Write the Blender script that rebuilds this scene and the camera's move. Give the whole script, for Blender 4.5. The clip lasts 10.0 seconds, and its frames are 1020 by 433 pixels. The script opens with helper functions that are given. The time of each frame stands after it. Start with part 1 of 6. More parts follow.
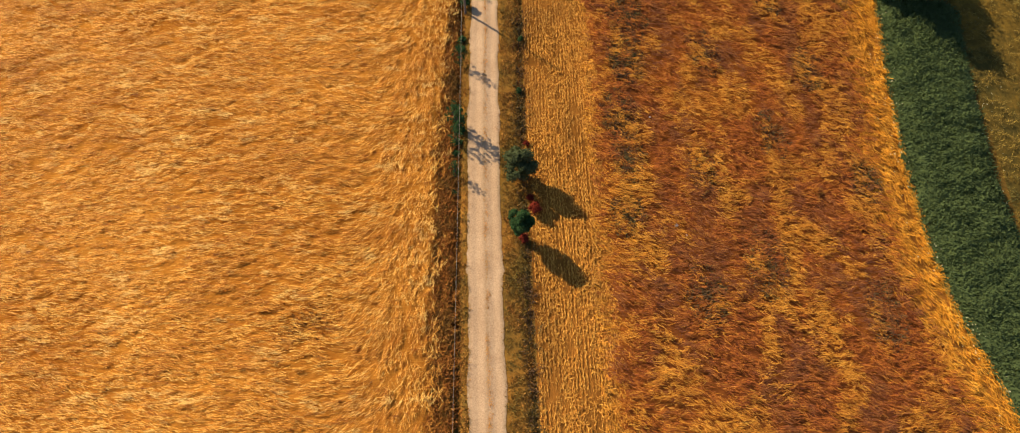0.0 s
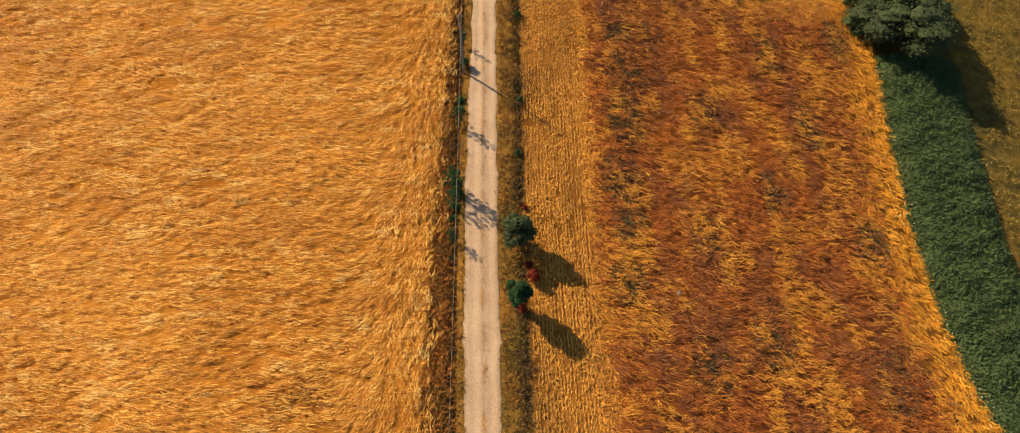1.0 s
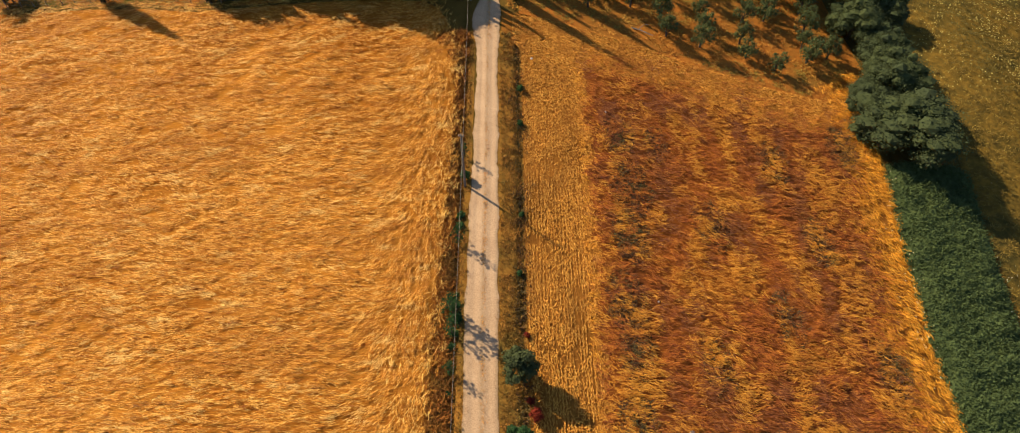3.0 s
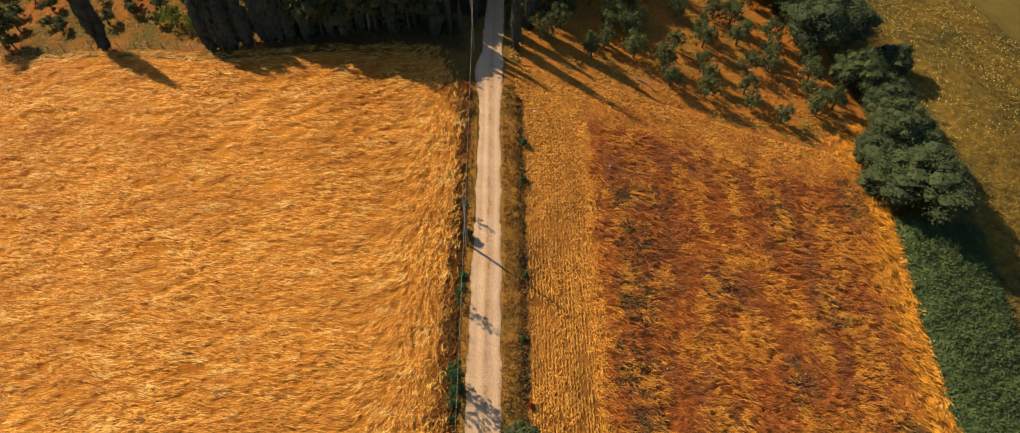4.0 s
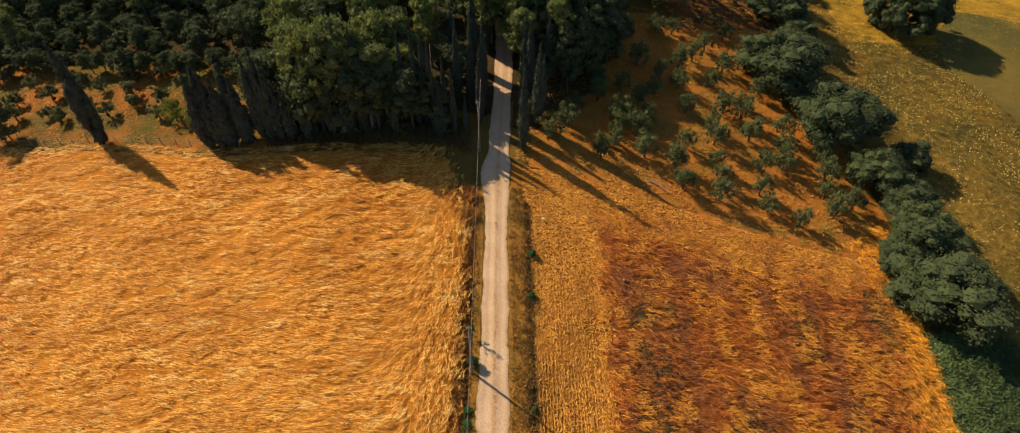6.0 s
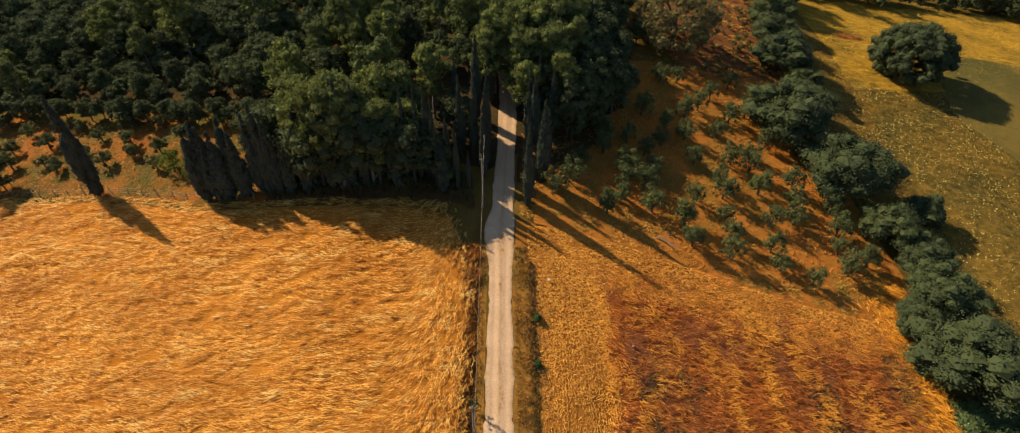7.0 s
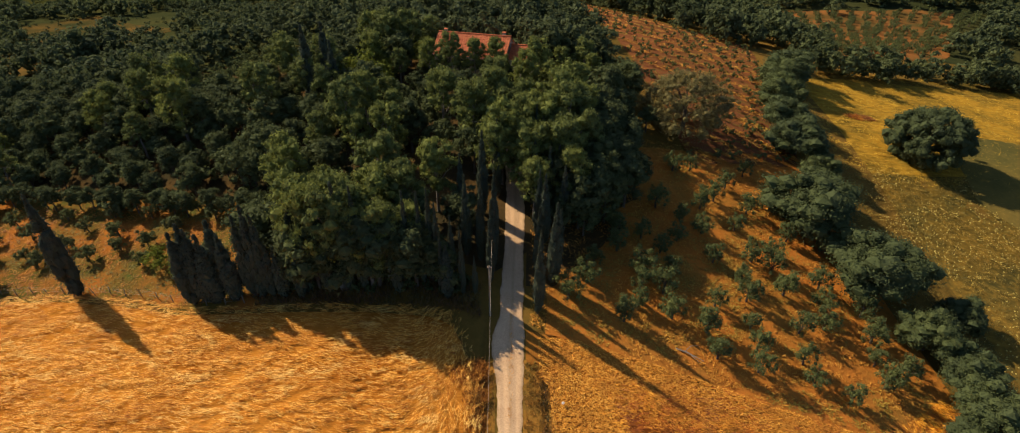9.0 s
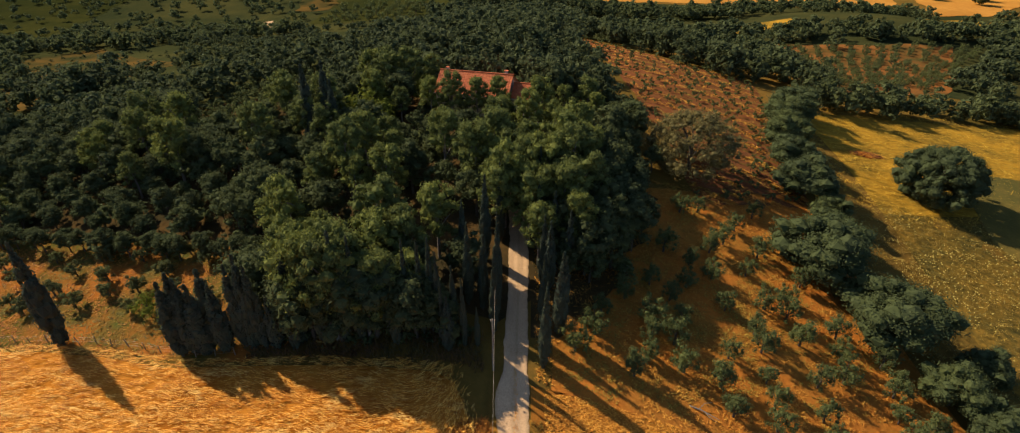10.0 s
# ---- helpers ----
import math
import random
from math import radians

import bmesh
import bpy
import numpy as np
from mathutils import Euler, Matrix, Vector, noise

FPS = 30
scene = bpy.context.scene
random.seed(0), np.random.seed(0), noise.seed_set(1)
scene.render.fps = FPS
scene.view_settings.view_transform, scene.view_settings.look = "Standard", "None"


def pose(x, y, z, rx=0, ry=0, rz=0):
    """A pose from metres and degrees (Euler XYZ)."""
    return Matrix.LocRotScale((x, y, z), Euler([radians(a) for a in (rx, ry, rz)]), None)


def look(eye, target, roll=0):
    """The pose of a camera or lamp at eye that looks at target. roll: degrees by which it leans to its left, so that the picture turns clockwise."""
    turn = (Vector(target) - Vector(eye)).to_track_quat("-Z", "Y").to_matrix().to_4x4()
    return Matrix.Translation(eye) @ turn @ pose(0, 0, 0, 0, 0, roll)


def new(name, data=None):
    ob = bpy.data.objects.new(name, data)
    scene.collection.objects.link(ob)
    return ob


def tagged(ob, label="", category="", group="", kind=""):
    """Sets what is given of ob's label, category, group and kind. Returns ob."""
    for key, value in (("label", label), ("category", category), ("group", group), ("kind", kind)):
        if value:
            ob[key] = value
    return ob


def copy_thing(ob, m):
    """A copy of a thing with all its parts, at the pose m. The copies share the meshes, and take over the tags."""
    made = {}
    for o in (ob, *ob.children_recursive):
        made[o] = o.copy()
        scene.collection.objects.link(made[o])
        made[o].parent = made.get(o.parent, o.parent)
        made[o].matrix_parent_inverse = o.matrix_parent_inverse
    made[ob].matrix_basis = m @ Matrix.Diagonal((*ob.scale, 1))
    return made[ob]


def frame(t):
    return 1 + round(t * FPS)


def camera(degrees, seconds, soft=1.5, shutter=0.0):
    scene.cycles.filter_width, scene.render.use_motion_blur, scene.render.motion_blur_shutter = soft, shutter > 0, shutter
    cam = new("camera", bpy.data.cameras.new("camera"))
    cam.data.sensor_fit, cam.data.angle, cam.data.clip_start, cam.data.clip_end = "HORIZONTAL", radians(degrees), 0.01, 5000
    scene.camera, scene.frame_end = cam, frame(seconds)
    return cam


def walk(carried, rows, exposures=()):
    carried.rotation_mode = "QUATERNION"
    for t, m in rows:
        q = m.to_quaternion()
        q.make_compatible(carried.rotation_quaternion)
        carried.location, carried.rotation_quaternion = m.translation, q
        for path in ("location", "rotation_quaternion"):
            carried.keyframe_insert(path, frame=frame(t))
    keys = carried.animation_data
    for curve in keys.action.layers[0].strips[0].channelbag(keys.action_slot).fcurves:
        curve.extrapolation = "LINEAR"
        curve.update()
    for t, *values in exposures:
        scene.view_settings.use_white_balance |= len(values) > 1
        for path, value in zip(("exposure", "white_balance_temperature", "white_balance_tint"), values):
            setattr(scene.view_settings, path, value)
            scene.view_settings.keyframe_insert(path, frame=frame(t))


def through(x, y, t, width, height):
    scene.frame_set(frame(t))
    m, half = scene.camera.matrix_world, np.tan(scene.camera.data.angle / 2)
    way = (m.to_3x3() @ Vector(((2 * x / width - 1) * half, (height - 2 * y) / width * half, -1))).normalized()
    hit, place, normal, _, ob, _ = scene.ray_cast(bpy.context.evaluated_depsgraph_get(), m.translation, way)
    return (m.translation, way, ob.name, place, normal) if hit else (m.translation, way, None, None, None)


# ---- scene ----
cam = camera(84.4, 10.0, soft=1.1)
METRES, EYE, TILT, LEAN, TURN = 38.0, 50.0, -58.0, 0.0, 0.0
ROWS = [
    (0.0, 0.0, 0.0, 0.0, 0.0, 0.0, -0.0),
    (0.5, 0.0026, 0.0139, 0.047, 0.03, 1.26, -0.07),
    (1.0, 0.0048, 0.0286, 0.0978, 0.01, 2.64, -0.16),
    (1.5, 0.0057, 0.0414, 0.1431, 0.01, 3.89, -0.25),
    (2.0, 0.0066, 0.0533, 0.1913, 0.04, 5.18, -0.36),
    (2.5, 0.0047, 0.063, 0.2346, 0.04, 6.49, -0.45),
    (4.0, -0.0076, 0.0971, 0.3725, 0.05, 10.52, -0.63),
    (4.5, -0.0116, 0.109, 0.4193, 0.06, 11.65, -0.67),
    (5.0, -0.0162, 0.1219, 0.472, 0.09, 12.91, -0.72),
    (5.5, -0.0229, 0.1324, 0.5223, 0.08, 14.11, -0.77),
    (7.0, -0.0436, 0.1648, 0.6835, 0.1, 18.14, -0.91),
    (7.5, -0.0512, 0.1777, 0.7327, 0.06, 19.49, -0.97),
    (8.0, -0.0594, 0.1926, 0.7851, 0.07, 20.91, -0.98),
    (8.5, -0.0671, 0.2064, 0.8308, 0.07, 22.13, -0.96),
    (9.0, -0.0745, 0.223, 0.8766, 0.07, 23.51, -0.96),
    (9.5, -0.0813, 0.2399, 0.9167, 0.06, 24.84, -0.96),
    (10.0, -0.0872, 0.2577, 0.9582, 0.07, 26.31, -0.98),
]
walk(cam, [(t, pose(0, 0, EYE, TILT, LEAN, TURN) @ pose(METRES * x, METRES * y, METRES * z, 90 + pitch, roll, yaw)) for t, x, y, z, yaw, pitch, roll in ROWS])

# ---- world and sun ----
SUN_ELEV, SUN_AZ = 37.0, -55.5          # degrees; azimuth clockwise from +y
SKY, SUN, EXPOSURE = 0.082, 4.85, 0.55
world = bpy.data.worlds.new("world")
scene.world = world
world.use_nodes = True
wn = world.node_tree.nodes
sky = wn.new("ShaderNodeTexSky")
sky.sky_type = 'NISHITA'
sky.sun_disc = False
sky.ozone_density = 5.0
sky.sun_elevation, sky.sun_rotation = radians(SUN_ELEV), radians(SUN_AZ)
wn["Background"].inputs["Strength"].default_value = SKY
world.node_tree.links.new(sky.outputs[0], wn["Background"].inputs["Color"])
lamp = bpy.data.lights.new("sun", 'SUN')
lamp.energy, lamp.angle, lamp.color = SUN, radians(0.53), (1.0, 0.865, 0.635)
sun = new("sun", lamp)
to_sun = Vector((math.sin(radians(SUN_AZ)) * math.cos(radians(SUN_ELEV)), math.cos(radians(SUN_AZ)) * math.cos(radians(SUN_ELEV)), math.sin(radians(SUN_ELEV))))
sun.matrix_world = look(to_sun * 300, (0, 0, 0))
scene.view_settings.exposure = EXPOSURE


# ---- the lie of the land ----
SLOPES = ((-400, 0.02), (-60, 0.10), (0, 0.165), (112, 0.165), (142, 0.02), (180, -0.10), (235, -0.19), (310, -0.15), (390, -0.03), (470, 0.0), (900, 0.03), (1700, 0.035), (3200, 0.0))
CREST_Y = np.arange(-400, 3201, 2.0)
CREST_Z = np.cumsum(np.interp(CREST_Y, *zip(*SLOPES))) * 2.0
CREST_Z += 2.34 - np.interp(0.0, CREST_Y, CREST_Z)
ROAD_KNOTS = ((-80, -0.2), (-20, -1.0), (10, -1.75), (30, -2.45), (40, -2.65), (56, -2.85), (72, -3.2), (84, -3.05), (96, -2.75), (108, -3.2), (120, -5.0), (131, -10.0))
ROAD_Y = np.arange(-80, 132, 1.0)
ROAD_X = np.convolve(np.pad(np.interp(ROAD_Y, *zip(*ROAD_KNOTS)), 6, mode="edge"), np.ones(13) / 13, "valid")


def road_x(y):
    return np.interp(y, ROAD_Y, ROAD_X)


def ground(x, y):
    """Height of the land: a ridge that carries the road up to a wooded hilltop, then falls to a valley."""
    x, y = np.asarray(x, float), np.asarray(y, float)
    side = 2.69 * (np.sqrt(1 + ((x + 7) / 15) ** 2) - 1)
    side = 30 * np.tanh(side / 30) * (1 - 0.65 * np.clip((y - 140) / 300, 0, 1))
    knoll = 17 * np.exp(-((x - 175) / 75) ** 2 - ((y - 315) / 75) ** 2)
    shoulder = 2.4 * np.exp(-((x - 65) / 12) ** 2 - ((y - 76) / 20) ** 2)
    return np.interp(y, CREST_Y, CREST_Z) - side + knoll + shoulder + 2.4 * np.exp(-((x - 92) / 15) ** 2 - ((y - 116) / 18) ** 2)


def verge(x, y):
    """Height of the land with the two roadside ditches."""
    x, y = np.asarray(x, float), np.asarray(y, float)
    d = x - road_x(y)
    fade = np.clip((80 - y) / 4, 0, 1)
    return ground(x, y) - fade * (0.45 * np.exp(-((d + 2.5) / 0.42) ** 2) + 0.26 * np.exp(-((d - 3.75) / 0.40) ** 2))


# ---- small builders ----
def mesh_of(name, verts, faces, mat=None, smooth=False):
    """A mesh from arrays of vertices and of equally long faces (or a list of such arrays)."""
    me = bpy.data.meshes.new(name)
    verts = np.asarray(verts, np.float32).reshape(-1, 3)
    groups = faces if isinstance(faces, list) else [faces]
    groups = [np.asarray(g, np.int32) for g in groups if len(g)]
    loops = np.concatenate([g.ravel() for g in groups])
    sizes = np.concatenate([np.full(len(g), g.shape[1], np.int32) for g in groups])
    me.vertices.add(len(verts))
    me.vertices.foreach_set("co", verts.ravel())
    me.loops.add(len(loops))
    me.loops.foreach_set("vertex_index", loops)
    me.polygons.add(len(sizes))
    me.polygons.foreach_set("loop_start", np.concatenate([[0], np.cumsum(sizes)[:-1]]).astype(np.int32))
    me.polygons.foreach_set("loop_total", sizes)
    me.polygons.foreach_set("use_smooth", np.full(len(sizes), smooth))
    me.update(calc_edges=True)
    if mat:
        me.materials.append(mat)
    return me


def part(name, me, parent, label=""):
    """One mesh object under a thing or a part."""
    ob = new(name, me)
    ob.parent = parent
    return tagged(ob, label)


def thing(name, label, category, group="", at=None):
    ob = new(name)
    ob.empty_display_size = 0.2
    if at is not None:
        ob.matrix_basis = at
    return tagged(ob, label, category, group)


def setting(name, me, label, category):
    return tagged(new(name, me), label, category, kind="structure")


def stuff(name, me, label, category):
    return tagged(new(name, me), label, category, kind="stuff")


def grid_faces(nu, nv):
    a = (np.arange(nu - 1)[:, None] * nv + np.arange(nv - 1)[None, :]).ravel()
    return np.stack([a, a + nv, a + nv + 1, a + 1], 1)


def sheet(name, xs, ys, lift, mat, height=ground, uv=None):
    """A sheet over the land through the grid of places xs, ys (2D arrays), lifted by a number or array."""
    z = height(xs, ys) + lift
    me = mesh_of(name, np.stack([xs, ys, z], -1), grid_faces(*xs.shape), mat, True)
    if uv is not None:
        layer = me.uv_layers.new(name="across")
        idx = np.empty(len(me.loops), np.int32)
        me.loops.foreach_get("vertex_index", idx)
        layer.data.foreach_set("uv", np.stack([u.ravel()[idx] for u in uv], -1).astype(np.float32).ravel())
    return me


def quad_patch(corners, nu, nv, wave=0.0, seed=0):
    """Places over the four-cornered field corners (counter-clockwise), with uneven outer edges."""
    u, v = np.meshgrid(np.linspace(0, 1, nu), np.linspace(0, 1, nv), indexing="ij")
    a, b, c, d = [np.array(p, float) for p in corners]
    p = (a * ((1 - u) * (1 - v))[..., None] + b * (u * (1 - v))[..., None] + c * (u * v)[..., None] + d * ((1 - u) * v)[..., None])
    if wave:
        rim = 1 - np.minimum.reduce([u, 1 - u, v, 1 - v]) * 2
        p[..., 0] += wave * rim * np.sin(p[..., 1] * 0.21 + seed) * np.sin(p[..., 1] * 0.083 + 2 * seed)
        p[..., 1] += wave * rim * np.sin(p[..., 0] * 0.17 + seed * 1.7) * np.sin(p[..., 0] * 0.071 + seed)
    return p[..., 0], p[..., 1]


def tube(points, radii, n=7):
    """A tapered tube through the points: vertices and faces."""
    points, v, f = [Vector(p) for p in points], [], []
    for i, p in enumerate(points):
        way = (points[min(i + 1, len(points) - 1)] - points[max(i - 1, 0)]).normalized()
        a = way.orthogonal().normalized()
        b = way.cross(a)
        for k in range(n):
            t = 2 * math.pi * k / n
            v.append(p + radii[i] * (math.cos(t) * a + math.sin(t) * b))
    for i in range(len(points) - 1):
        for k in range(n):
            f.append((i * n + k, i * n + (k + 1) % n, (i + 1) * n + (k + 1) % n, (i + 1) * n + k))
    return np.array([tuple(p) for p in v]), np.array(f)


def join(bits):
    """Joins (vertices, faces) pairs whose faces are equally long."""
    vs, fs, n = [], [], 0
    for v, f in bits:
        vs.append(v)
        fs.append(np.asarray(f) + n)
        n += len(v)
    return np.concatenate(vs), np.concatenate(fs)


def box(size, at=(0, 0, 0)):
    sx, sy, sz = [s / 2 for s in size]
    v = np.array([(x * sx, y * sy, z * sz) for z in (-1, 1) for x, y in ((-1, -1), (1, -1), (1, 1), (-1, 1))]) + np.array(at)
    return v, np.array([(3, 2, 1, 0), (4, 5, 6, 7), (0, 1, 5, 4), (1, 2, 6, 5), (2, 3, 7, 6), (3, 0, 4, 7)])


def bevelled(name, size, mat, bevel=0.02, at=(0, 0, 0)):
    bm = bmesh.new()
    bmesh.ops.create_cube(bm, size=1.0)
    bmesh.ops.scale(bm, vec=size, verts=bm.verts)
    bmesh.ops.translate(bm, vec=at, verts=bm.verts)
    bmesh.ops.bevel(bm, geom=bm.edges, offset=bevel, segments=1, affect='EDGES')
    me = bpy.data.meshes.new(name)
    bm.to_mesh(me)
    bm.free()
    me.materials.append(mat)
    return me


def strands(x, y, z, angle, length, width, rise, rng, curl=0.15):
    """Stalks lying about, four vertices each. angle in radians in plan, rise: slope along the stalk."""
    n = len(x)
    d = np.stack([np.cos(angle), np.sin(angle), rise], -1)
    side = np.stack([-np.sin(angle), np.cos(angle), rng.uniform(-0.5, 0.5, n)], -1)
    p = np.stack([x, y, z], -1)
    skew = (rng.uniform(-curl, curl, n) * width)[:, None] * side
    rows = []
    for s, w in ((-0.5, 0.9), (0.5, 0.55)):
        c = p + d * (s * length)[:, None] + skew * s
        rows += [c - side * (0.5 * w * width)[:, None], c + side * (0.5 * w * width)[:, None]]
    v = np.stack(rows, 1).reshape(-1, 3)
    f = np.arange(n)[:, None] * 4 + np.array([[0, 1, 3, 2]])
    return v, f


def blades(x, y, z, height, width, lean, rng, per=5, spread=0.12):
    """Tufts of upright blades, each blade a bent strip of one quad and a tip."""
    n = len(x) * per
    bx = np.repeat(x, per) + rng.normal(0, spread, n)
    by = np.repeat(y, per) + rng.normal(0, spread, n)
    bz, h = np.repeat(z, per), np.repeat(height, per) * rng.uniform(0.55, 1.1, n)
    t = rng.uniform(0, 2 * np.pi, n)
    out = np.stack([np.cos(t), np.sin(t), np.zeros(n)], -1)
    side = np.stack([-np.sin(t), np.cos(t), np.zeros(n)], -1) * (0.5 * width)
    up = np.array([0, 0, 1.0])
    base = np.stack([bx, by, bz], -1)
    k = (lean * rng.uniform(0.3, 1.0, n) * h)[:, None]
    mid = base + up * (0.62 * h)[:, None] + out * k * 0.4
    tip = base + up * (0.92 * h)[:, None] + out * k
    v = np.stack([base - side, base + side, mid + side * 0.8, mid - side * 0.8, tip + side * 0.25, tip - side * 0.25], 1).reshape(-1, 3)
    a = np.arange(n)[:, None] * 6
    f = np.concatenate([a + np.array([[0, 1, 2, 3]]), a + np.array([[3, 2, 4, 5]])])
    return v, f


# ---- materials ----
def material(name, rough=0.85, spec=0.25):
    m = bpy.data.materials.new(name)
    m.use_nodes = True
    b = m.node_tree.nodes["Principled BSDF"]
    b.inputs["Roughness"].default_value = rough
    b.inputs["Specular IOR Level"].default_value = spec
    return m, m.node_tree.nodes, m.node_tree.links, b


def ramp(nodes, stops):
    r = nodes.new("ShaderNodeValToRGB")
    while len(r.color_ramp.elements) < len(stops):
        r.color_ramp.elements.new(0.5)
    for e, (p, c) in zip(r.color_ramp.elements, stops):
        e.position, e.color = p, (*c, 1)
    return r


def noise_node(nodes, links, coord, scale, detail=4.0, rough=0.6, stretch=(1, 1, 1), turn=0.0):
    m = nodes.new("ShaderNodeMapping")
    m.inputs["Scale"].default_value = stretch
    m.inputs["Rotation"].default_value = (0, 0, turn)
    links.new(coord, m.inputs["Vector"])
    t = nodes.new("ShaderNodeTexNoise")
    t.inputs["Scale"].default_value = scale
    t.inputs["Detail"].default_value = detail
    t.inputs["Roughness"].default_value = rough
    links.new(m.outputs[0], t.inputs["Vector"])
    return t.outputs["Fac"]


def blend(nodes, links, a, b, fac, kind='MIX'):
    m = nodes.new("ShaderNodeMix")
    m.data_type, m.blend_type = 'RGBA', kind
    if isinstance(fac, float):
        m.inputs["Factor"].default_value = fac
    else:
        links.new(fac, m.inputs["Factor"])
    for s, k in ((a, 6), (b, 7)):
        if isinstance(s, tuple):
            m.inputs[k].default_value = (*s, 1)
        else:
            links.new(s, m.inputs[k])
    return m.outputs[2]


def maths(nodes, links, op, a, b=0.5, clamp=False):
    m = nodes.new("ShaderNodeMath")
    m.operation, m.use_clamp = op, clamp
    for i, s in enumerate((a, b)):
        if isinstance(s, (int, float)):
            m.inputs[i].default_value = s
        else:
            links.new(s, m.inputs[i])
    return m.outputs[0]


def soil(name, fine, coarse, fine_scale=3.0, coarse_scale=0.08, stretch=(1, 1, 1), turn=0.0, bump=0.25, amount=0.55, rough=0.95):
    """Earth, grass or crop: a fine-grained ramp, blended with a coarse one in drifts."""
    m, n, l, b = material(name, rough, 0.0)
    pos = n.new("ShaderNodeNewGeometry").outputs["Position"]
    f = noise_node(n, l, pos, fine_scale, 6, 0.7, stretch, turn)
    r1 = ramp(n, fine)
    l.new(f, r1.inputs[0])
    c = noise_node(n, l, pos, coarse_scale, 5, 0.6)
    r2 = ramp(n, coarse)
    l.new(c, r2.inputs[0])
    mask = maths(n, l, 'MULTIPLY', noise_node(n, l, pos, coarse_scale * 5, 3, 0.6), 2 * amount, True)
    l.new(blend(n, l, r1.outputs[0], r2.outputs[0], mask), b.inputs["Base Color"])
    bm = n.new("ShaderNodeBump")
    bm.inputs["Strength"].default_value, bm.inputs["Distance"].default_value = bump, 0.15
    l.new(f, bm.inputs["Height"])
    l.new(bm.outputs[0], b.inputs["Normal"])
    return m


def straw(name, stops, drift, drift_scale=0.12, stretch=(1, 1, 1), amount=0.6, rough=0.75, clump=0.9, single=0.75, grouped=0.5, streaks=None):
    """Dry stalks: each stalk takes its own tone, and drifts of another tone run over the field."""
    m, n, l, b = material(name, rough, 0.12)
    g = n.new("ShaderNodeNewGeometry")
    pos, rnd = g.outputs["Position"], g.outputs["Random Per Island"]
    r1 = ramp(n, stops)
    mixed = maths(n, l, 'ADD', maths(n, l, 'MULTIPLY', rnd, single), maths(n, l, 'MULTIPLY', noise_node(n, l, pos, clump, 4, 0.65, stretch), grouped))
    l.new(maths(n, l, 'SUBTRACT', mixed, (single + grouped - 1) * 0.5), r1.inputs[0])
    mask = ramp(n, ((0.47, (0, 0, 0)), (0.58, (1, 1, 1))))
    l.new(noise_node(n, l, pos, drift_scale, 5, 0.65, stretch), mask.inputs[0])
    fac = maths(n, l, 'MULTIPLY', mask.outputs[0], amount)
    r2 = ramp(n, drift)
    l.new(rnd, r2.inputs[0])
    colour = blend(n, l, r1.outputs[0], r2.outputs[0], fac)
    for tone, scale, shape, lo, hi, part_ in streaks or ():
        cut = ramp(n, ((lo, (0, 0, 0)), (hi, (part_, part_, part_))))
        l.new(noise_node(n, l, pos, scale, 4, 0.6, shape, 0.04), cut.inputs[0])
        colour = blend(n, l, colour, tone, cut.outputs[0])
    l.new(colour, b.inputs["Base Color"])
    return m


def leaf(name, dark, mid, light, through=0.25, rough=0.9):
    """Foliage: tone varies from leaf clump to leaf clump and from tree to tree; some light comes through."""
    m, n, l, b = material(name, rough, 0.06)
    g = n.new("ShaderNodeNewGeometry")
    who = n.new("ShaderNodeObjectInfo").outputs["Random"]
    r = ramp(n, ((0.0, dark), (0.55, mid), (1.0, light)))
    tone = maths(n, l, 'ADD', maths(n, l, 'MULTIPLY', g.outputs["Random Per Island"], 0.28), maths(n, l, 'MULTIPLY', noise_node(n, l, g.outputs["Position"], 0.7, 4), 0.62))
    tone = maths(n, l, 'ADD', tone, maths(n, l, 'MULTIPLY', who, 0.25))
    l.new(maths(n, l, 'SUBTRACT', tone, 0.08), r.inputs[0])
    l.new(r.outputs[0], b.inputs["Base Color"])
    t = n.new("ShaderNodeBsdfTranslucent")
    l.new(r.outputs[0], t.inputs["Color"])
    mix = n.new("ShaderNodeMixShader")
    mix.inputs[0].default_value = through
    l.new(b.outputs[0], mix.inputs[1])
    l.new(t.outputs[0], mix.inputs[2])
    l.new(mix.outputs[0], n["Material Output"].inputs["Surface"])
    return m


def plain(name, colour, colour2, scale=8.0, rough=0.8, metal=0.0, bump=0.1):
    m, n, l, b = material(name, rough, 0.3)
    b.inputs["Metallic"].default_value = metal
    pos = n.new("ShaderNodeTexCoord").outputs["Object"]
    f = noise_node(n, l, pos, scale, 5, 0.65)
    r = ramp(n, ((0.35, colour), (0.65, colour2)))
    l.new(f, r.inputs[0])
    l.new(r.outputs[0], b.inputs["Base Color"])
    bm = n.new("ShaderNodeBump")
    bm.inputs["Strength"].default_value, bm.inputs["Distance"].default_value = bump, 0.02
    l.new(f, bm.inputs["Height"])
    l.new(bm.outputs[0], b.inputs["Normal"])
    return m


